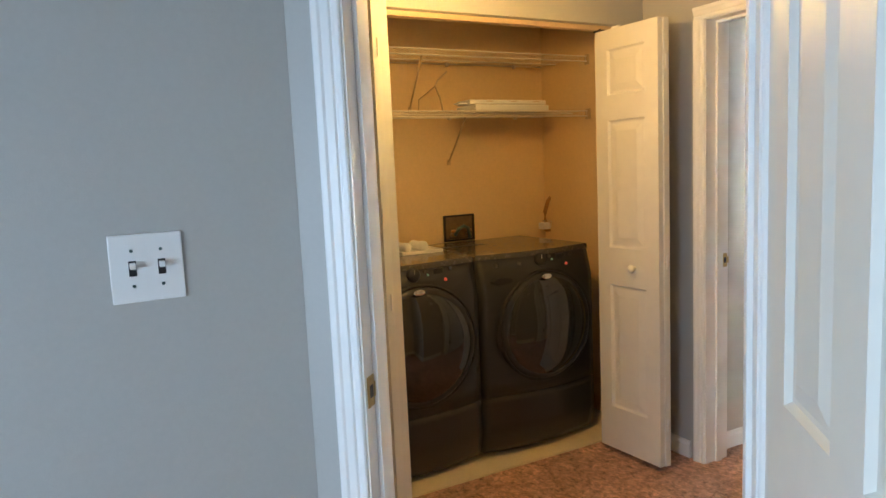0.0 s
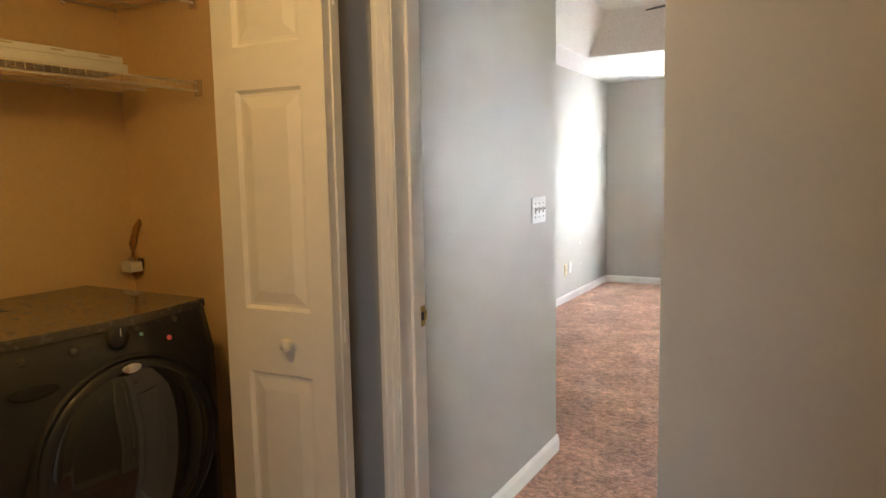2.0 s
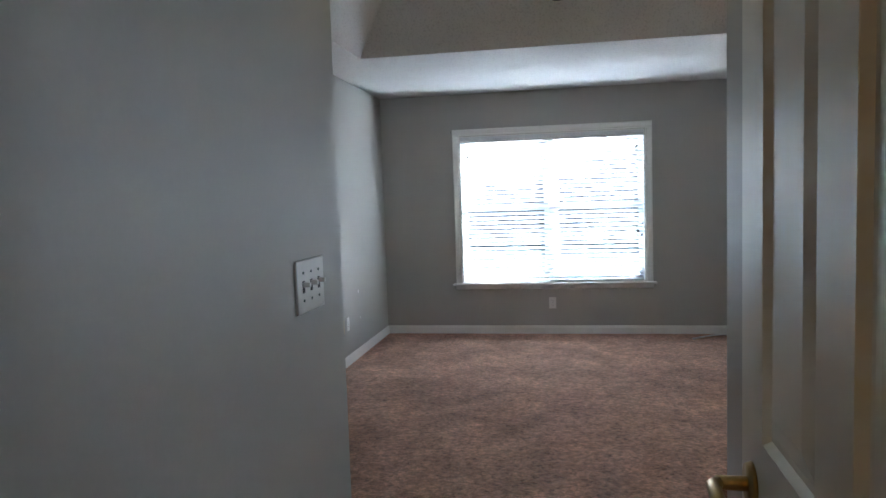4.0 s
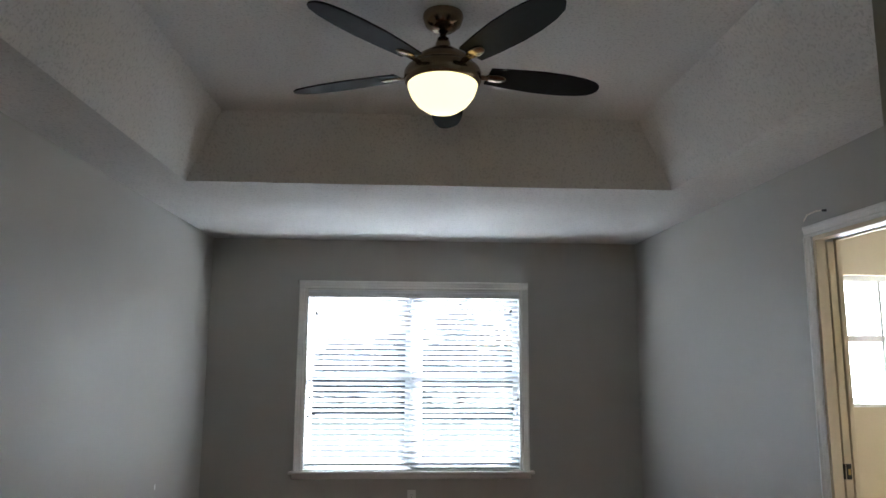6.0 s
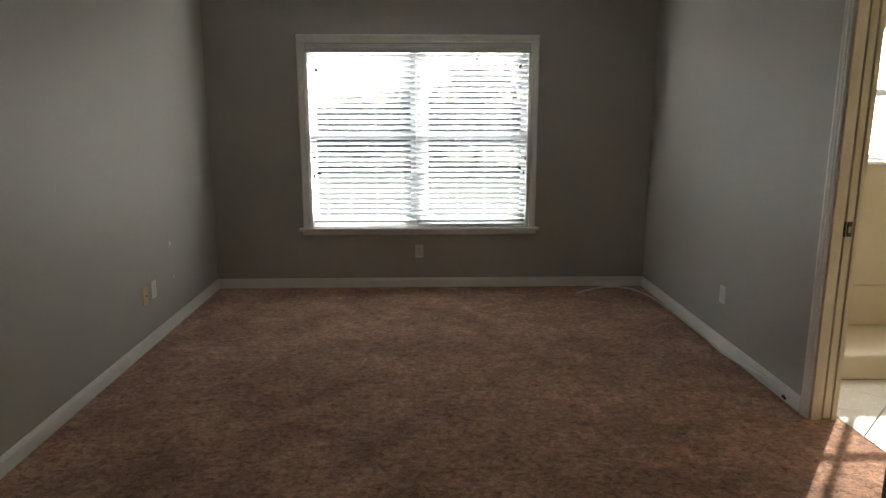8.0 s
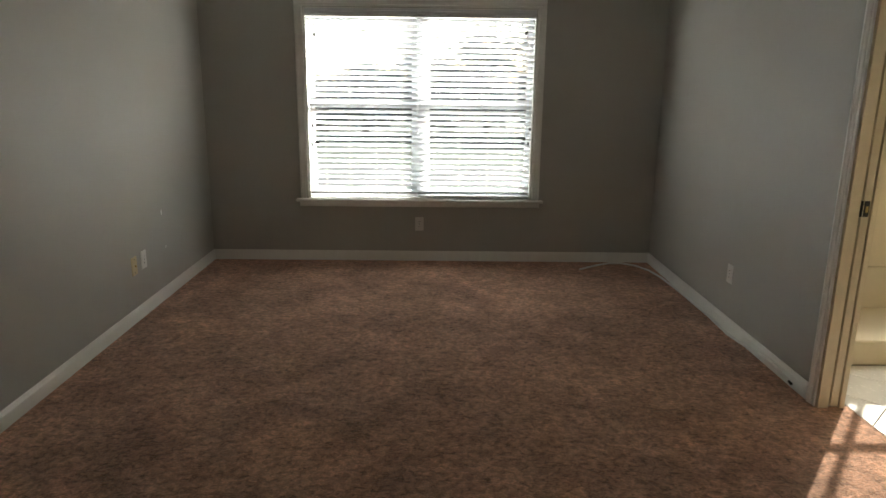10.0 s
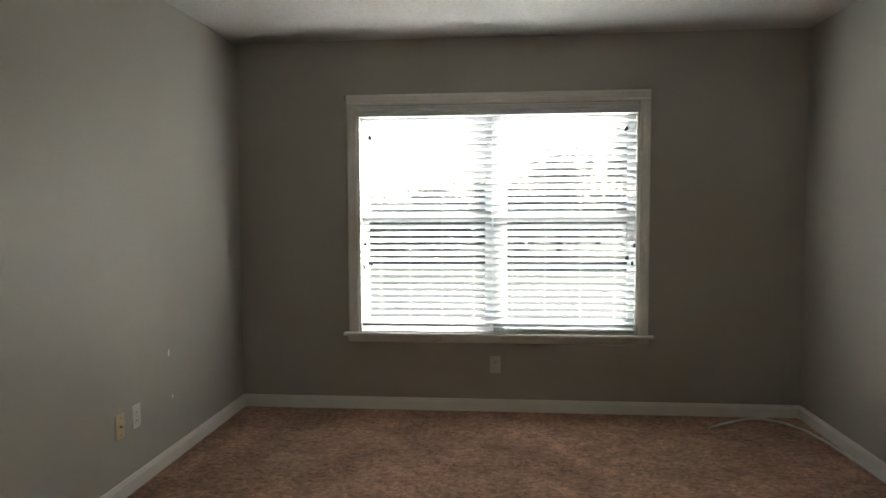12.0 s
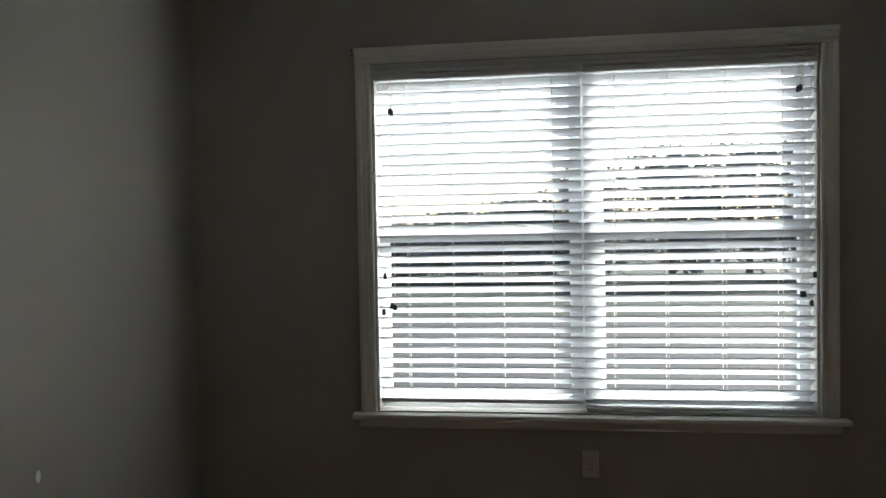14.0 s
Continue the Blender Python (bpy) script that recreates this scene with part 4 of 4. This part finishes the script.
# loose white cable along the baseboard
cable = thing("loose_cable", "loose white coaxial cable lying along the carpet edge", "cable")
part("wire", tube([(3.02, 5.74, 0.006), (3.10, 5.80, 0.008), (3.20, 5.86, 0.012), (3.30, 5.915, 0.012), (3.40, 5.925, 0.010), (3.50, 5.86, 0.008), (3.57, 5.72, 0.008), (3.605, 5.5, 0.008), (3.618, 5.2, 0.010), (3.61, 4.9, 0.02), (3.622, 4.6, 0.012), (3.612, 4.3, 0.010), (3.62, 4.0, 0.03), (3.625, 3.8, 0.05), (3.628, 3.6, 0.028)], 0.008, 8), CABLE, cable, "", True)
part("plug", cyl((3.628, 3.6, 0.028), (3.628, 3.575, 0.024), 0.007, seg=10), DARK, cable)
stub = thing("door_top_cable", "short white cable with a dark plug above the casing", "cable")
part("wire", tube([(3.642, 3.44, 2.150), (3.636, 3.40, 2.172), (3.64, 3.33, 2.178), (3.645, 3.28, 2.172)], 0.004, 6), WIRE, stub)
part("plug", cyl((3.645, 3.285, 2.172), (3.645, 3.262, 2.168), 0.006, seg=10), DARK, stub)


# ---- ceiling fan ----
fan = thing("ceiling_fan", "five-blade ceiling fan with dark blades and lit bowl", "ceiling fan")
fan.location = (1.785, 2.69, 0)
part("canopy", spin([(0.0, 2.799), (0.078, 2.799), (0.080, 2.785), (0.070, 2.755), (0.045, 2.735), (0.02, 2.73)]), NICKEL, fan, "", True)
part("downrod", cyl((0, 0, 2.66), (0, 0, 2.735), 0.012), NICKEL, fan, "", True)
part("coupling", spin([(0.0, 2.70), (0.022, 2.70), (0.03, 2.675), (0.034, 2.655)], 24), NICKEL, fan, "", True)
part("motor_housing", spin([(0.03, 2.66), (0.06, 2.645), (0.10, 2.618), (0.122, 2.590), (0.122, 2.575), (0.10, 2.57)]), NICKEL, fan, "brushed nickel motor housing", True)
part("trim_ring", spin([(0.10, 2.572), (0.142, 2.570), (0.150, 2.555), (0.150, 2.525), (0.140, 2.508), (0.128, 2.506)]), NICKEL, fan, "bronze-toned light ring", True)
bowl = part("light_bowl", spin([(0.136, 2.510), (0.134, 2.495), (0.122, 2.462), (0.098, 2.430), (0.065, 2.406), (0.03, 2.395), (0.0, 2.393)]), BOWL, fan, "lit amber frosted glass bowl", True)
bowl.visible_shadow = False


def blade_mesh():
    bm = bmesh.new()
    prof = [(0.185, 0.052), (0.28, 0.064), (0.40, 0.073), (0.50, 0.071), (0.58, 0.061), (0.635, 0.045), (0.658, 0.026), (0.665, 0.010)]
    top = [bm.verts.new((r, h, 0.004)) for r, h in prof] + [bm.verts.new((r, -h, 0.004)) for r, h in prof[::-1]]
    bot = [bm.verts.new((v.co.x, v.co.y, -0.003)) for v in top]
    for i in range(len(top)):
        j = (i + 1) % len(top)
        bm.faces.new((top[i], top[j], bot[j], bot[i]))
    bm.faces.new(top)
    bm.faces.new(bot[::-1])
    return bm


for k in range(5):
    m = pose(0, 0, 2.565, 0, 0, 12.5 + 72 * k) @ pose(0, 0, 0, -11, 0, 0)
    bl = part("blade", blade_mesh(), BLADE, fan)
    bl.matrix_basis = m
    iron = bmesh.new()
    add_box(iron, 0.115, -0.013, -0.012, 0.19, 0.013, -0.005, 0.002)
    pl = spin([(0.0, -0.0035), (0.034, -0.0035), (0.036, -0.007), (0.030, -0.010), (0.0, -0.010)], 20)
    bmesh.ops.transform(pl, matrix=pose(0.215, 0, 0) @ Matrix.Diagonal((1.35, 0.72, 1, 1)), verts=pl.verts)
    part("blade_bracket", pl, NICKEL, bl, "nickel blade bracket", True)
    part("blade_iron", iron, NICKEL, bl, "nickel blade arm")

# ---- bathroom doorway with a pocket door, and what shows through it ----
EAST = Matrix.Translation((3.65, 0, 0)) @ pose(0, 0, 0, 0, 0, 90)
casing("trim_bathroom_door", EAST, BY0 + 0.002, BY1 - 0.002, BZ - 0.002, 1)
bj = thing("jamb_bathroom_door", "cream painted split jamb of a pocket door", "door jamb", "", "structure")
for y0, y1 in ((BY1 - 0.018, BY1 + 0.004), (BY0 - 0.004, BY0 + 0.018)):
    for x0, x1 in ((3.647, 3.698), (3.750, 3.775)):
        part("jamb_strip", box(x0, y0, 0, x1, y1, BZ, 0.002), CREAM, bj)
for x0, x1 in ((3.647, 3.698), (3.750, 3.775)):
    part("jamb_head", box(x0, BY0 + 0.018, BZ - 0.018, x1, BY1 - 0.018, BZ + 0.004), CREAM, bj)
pd = thing("door_pocket", "cream pocket door slid into the wall with a black latch", "door")
part("slab", box(3.708, BY1 - 0.016, 0.01, 3.743, BY1 + 0.10, BZ - 0.024, 0.002), CREAM, pd, "cream painted door edge")
# black sheet added in the gap round the door edge to paint its shade
part("slot_shade", box(3.699, BY1 + 0.006, 0.01, 3.749, BY1 + 0.012, BZ - 0.024), DARK, pd, "black sheet standing for the shade in the door slot")
part("track", box(3.704, BY0 + 0.02, BZ - 0.012, 3.745, BY1 - 0.02, BZ + 0.003), DARK, pd, "black overhead track")
latch = part("latch", box(3.714, BY1 - 0.020, 0.915, 3.737, BY1 - 0.015, 0.985, 0.001), DARK, pd, "black edge latch")
part("latch_bolt", box(3.720, BY1 - 0.023, 0.935, 3.731, BY1 - 0.019, 0.962, 0.001), BRASS, latch)
part("edge_pull", box(3.703, BY1 - 0.020, 0.915, 3.709, BY1 + 0.004, 0.985, 0.001), DARK, pd, "black edge pull")
curb = thing("shower_curb", "cream solid shower curb on the tile floor", "shower curb")
part("curb", box(3.783, 3.86, 0.0, 6.499, 3.985, 0.145, 0.012), CREAM, curb)
pan = thing("shower_pan", "cream shower pan below the bathroom window", "shower pan")
part("pan", box(3.783, 3.986, 0.0, 6.499, SY - 0.001, 0.06, 0.004), CREAM, pan)
part("upstand", box(3.783, SY - 0.02, 0.0605, 6.499, SY - 0.001, 0.34, 0.006), CREAM, pan)
part("drain", cyl((4.9, 4.33, 0.06), (4.9, 4.33, 0.063), 0.05, seg=20), CHROME, pan)
bw = thing("window_2", "bright white bathroom window with divided panes", "window", "", "structure")
bm = bmesh.new()
for a in ((4.60, 1.17, 4.638, 2.035), (5.382, 1.17, 5.42, 2.035), (4.638, 1.17, 5.382, 1.205), (4.638, 1.995, 5.382, 2.035), (4.638, 1.582, 5.382, 1.622), (4.920, 1.622, 4.940, 1.995), (4.920, 1.205, 4.940, 1.582)):
    add_box(bm, a[0], SY + 0.05, a[1], a[2], SY + 0.09, a[3])
part("window_frame", bm, VINYLW, bw)
part("pane", box(4.636, SY + 0.068, 1.203, 5.384, SY + 0.072, 1.997), FROSTED, bw, "frosted glass")
part("window_sill", box(4.58, SY - 0.025, 1.145, 5.44, SY + 0.05, 1.17, 0.004), TRIM, bw)

# ---- outside ----
structure("ground", box(-400, 6.2, -0.75, 400, 900, -0.6), GRASS, "dark mown lawn outside the window", "ground")
structure("pavement", box(-120, 10.5, -0.6, 120, 17.5, -0.585), material("street_asphalt", (0.034, 0.035, 0.037), 0.9, spec=0.08, vary=0.12, scale=1.2, bump=0.2, bump_scale=60), "grey asphalt drive beyond the lawn", "pavement")


def tree(x, y, h, spread, seed, label):
    rng = random.Random(seed)
    top = thing("tree", label, "tree", "trees beyond the lawn")
    top.location = (x, y, -0.6)
    bm = cyl((0, 0, -0.1), (0.05, 0, h * 0.55), 0.14, 0.06, 10)
    tips = []
    for k in range(16):
        a, z = k * 2.4 + rng.random(), h * (0.05 + 0.042 * k)
        w = spread * (1.0 - 0.5 * (k / 15) ** 2) * rng.uniform(0.55, 1.0)
        e = Vector((math.cos(a) * w, math.sin(a) * w, z + h * rng.uniform(0.10, 0.2)))
        tube([(0.03, 0, z), (e.x * 0.5, e.y * 0.5, z + h * 0.06), e], 0.03, 5, bm)
        tips += [e, e * 0.6 + Vector((0, 0, z * 0.4))]
    part("trunk", bm, BARK, top)
    verts, faces = [], []
    for k in range(4200):
        c = rng.choice(tips) + Vector([rng.gauss(0, spread * 0.24), rng.gauss(0, spread * 0.24), rng.gauss(0, h * 0.06)])
        s = rng.uniform(0.05, 0.15)
        q = Euler([rng.uniform(0, 6.3) for _ in range(3)]).to_matrix()
        k0 = len(verts)
        verts += [c + q @ Vector(v) * s for v in ((-1, 0, 0), (0, -0.55, 0.12), (1, 0, 0), (0, 0.55, 0.12))]
        faces.append((k0, k0 + 1, k0 + 2, k0 + 3))
    me = bpy.data.meshes.new("crown")
    me.from_pydata(verts, [], faces)
    me.materials.append(LEAF)
    new("crown", me).parent = top


for x, h, w, s, label in ((-6.2, 2.1, 1.7, 21, "low leafy shrub on the far side of the lawn"), (-3.4, 2.4, 1.6, 22, "low leafy shrub on the far side of the lawn"),
                          (-0.9, 2.9, 1.6, 23, "small leafy tree on the far side of the lawn"), (1.5, 3.5, 1.6, 24, "small leafy tree on the far side of the lawn"),
                          (3.9, 4.5, 1.9, 25, "full leafy tree on the far side of the lawn"), (6.6, 5.4, 2.1, 26, "full leafy tree on the far side of the lawn"),
                          (9.4, 5.6, 2.2, 27, "full leafy tree on the far side of the lawn"), (12.4, 5.4, 2.2, 28, "full leafy tree on the far side of the lawn"),
                          (15.5, 5.0, 2.2, 29, "full leafy tree on the far side of the lawn")):
    tree(x, 28 + 0.7 * math.sin(s * 2.1), h, w, s, label)

# ---- bathroom floor tiles, laid on the diagonal ----
structure("floor_doorway", box(3.72, BY0 - 0.003, -0.0035, 3.80, BY1 + 0.003, 0.0), CARPET, "brown carpet edge in the bathroom doorway", "floor")


def tile_bmesh():
    return box(-0.149, -0.149, -0.004, 0.149, 0.149, 0.004, 0.0015)


bm = tile_bmesh()
tile_mesh = bpy.data.meshes.new("tile")
bm.to_mesh(tile_mesh)
bm.free()
tile_mesh.materials.append(TILE)
LOX, HIX, LOY, HIY, HALF = 3.802, 6.496, 1.604, 3.856, 0.2115
TURN45 = pose(3.985, 3.375, 0, 0, 0, 45)
for i in range(-4, 9):
    for j in range(-9, 5):
        c = TURN45 @ Vector((0.304 * (i + 0.5), 0.304 * (j + 0.5), 0))
        if not (LOX - HALF < c.x < HIX + HALF and LOY - HALF < c.y < HIY + HALF):
            continue
        if LOX + HALF <= c.x <= HIX - HALF and LOY + HALF <= c.y <= HIY - HALF:
            t = new("tile", tile_mesh)
        else:
            bm = tile_bmesh()
            m = pose(0, 0, 0, 0, 0, 45)
            bmesh.ops.transform(bm, matrix=m, verts=bm.verts)
            for co, no in (((LOX - c.x, 0, 0), (-1, 0, 0)), ((HIX - c.x, 0, 0), (1, 0, 0)), ((0, LOY - c.y, 0), (0, -1, 0)), ((0, HIY - c.y, 0), (0, 1, 0))):
                bmesh.ops.bisect_plane(bm, geom=bm.verts[:] + bm.edges[:] + bm.faces[:], plane_co=co, plane_no=no, clear_outer=True)
            bmesh.ops.transform(bm, matrix=m.inverted(), verts=bm.verts)
            if len(bm.faces) < 3:
                bm.free()
                continue
            me = bpy.data.meshes.new("tile")
            bm.to_mesh(me)
            bm.free()
            me.materials.append(TILE)
            t = new("tile", me)
        t.parent = bath_floor
        t.matrix_basis = pose(c.x, c.y, 0.0, 0, 0, 45)
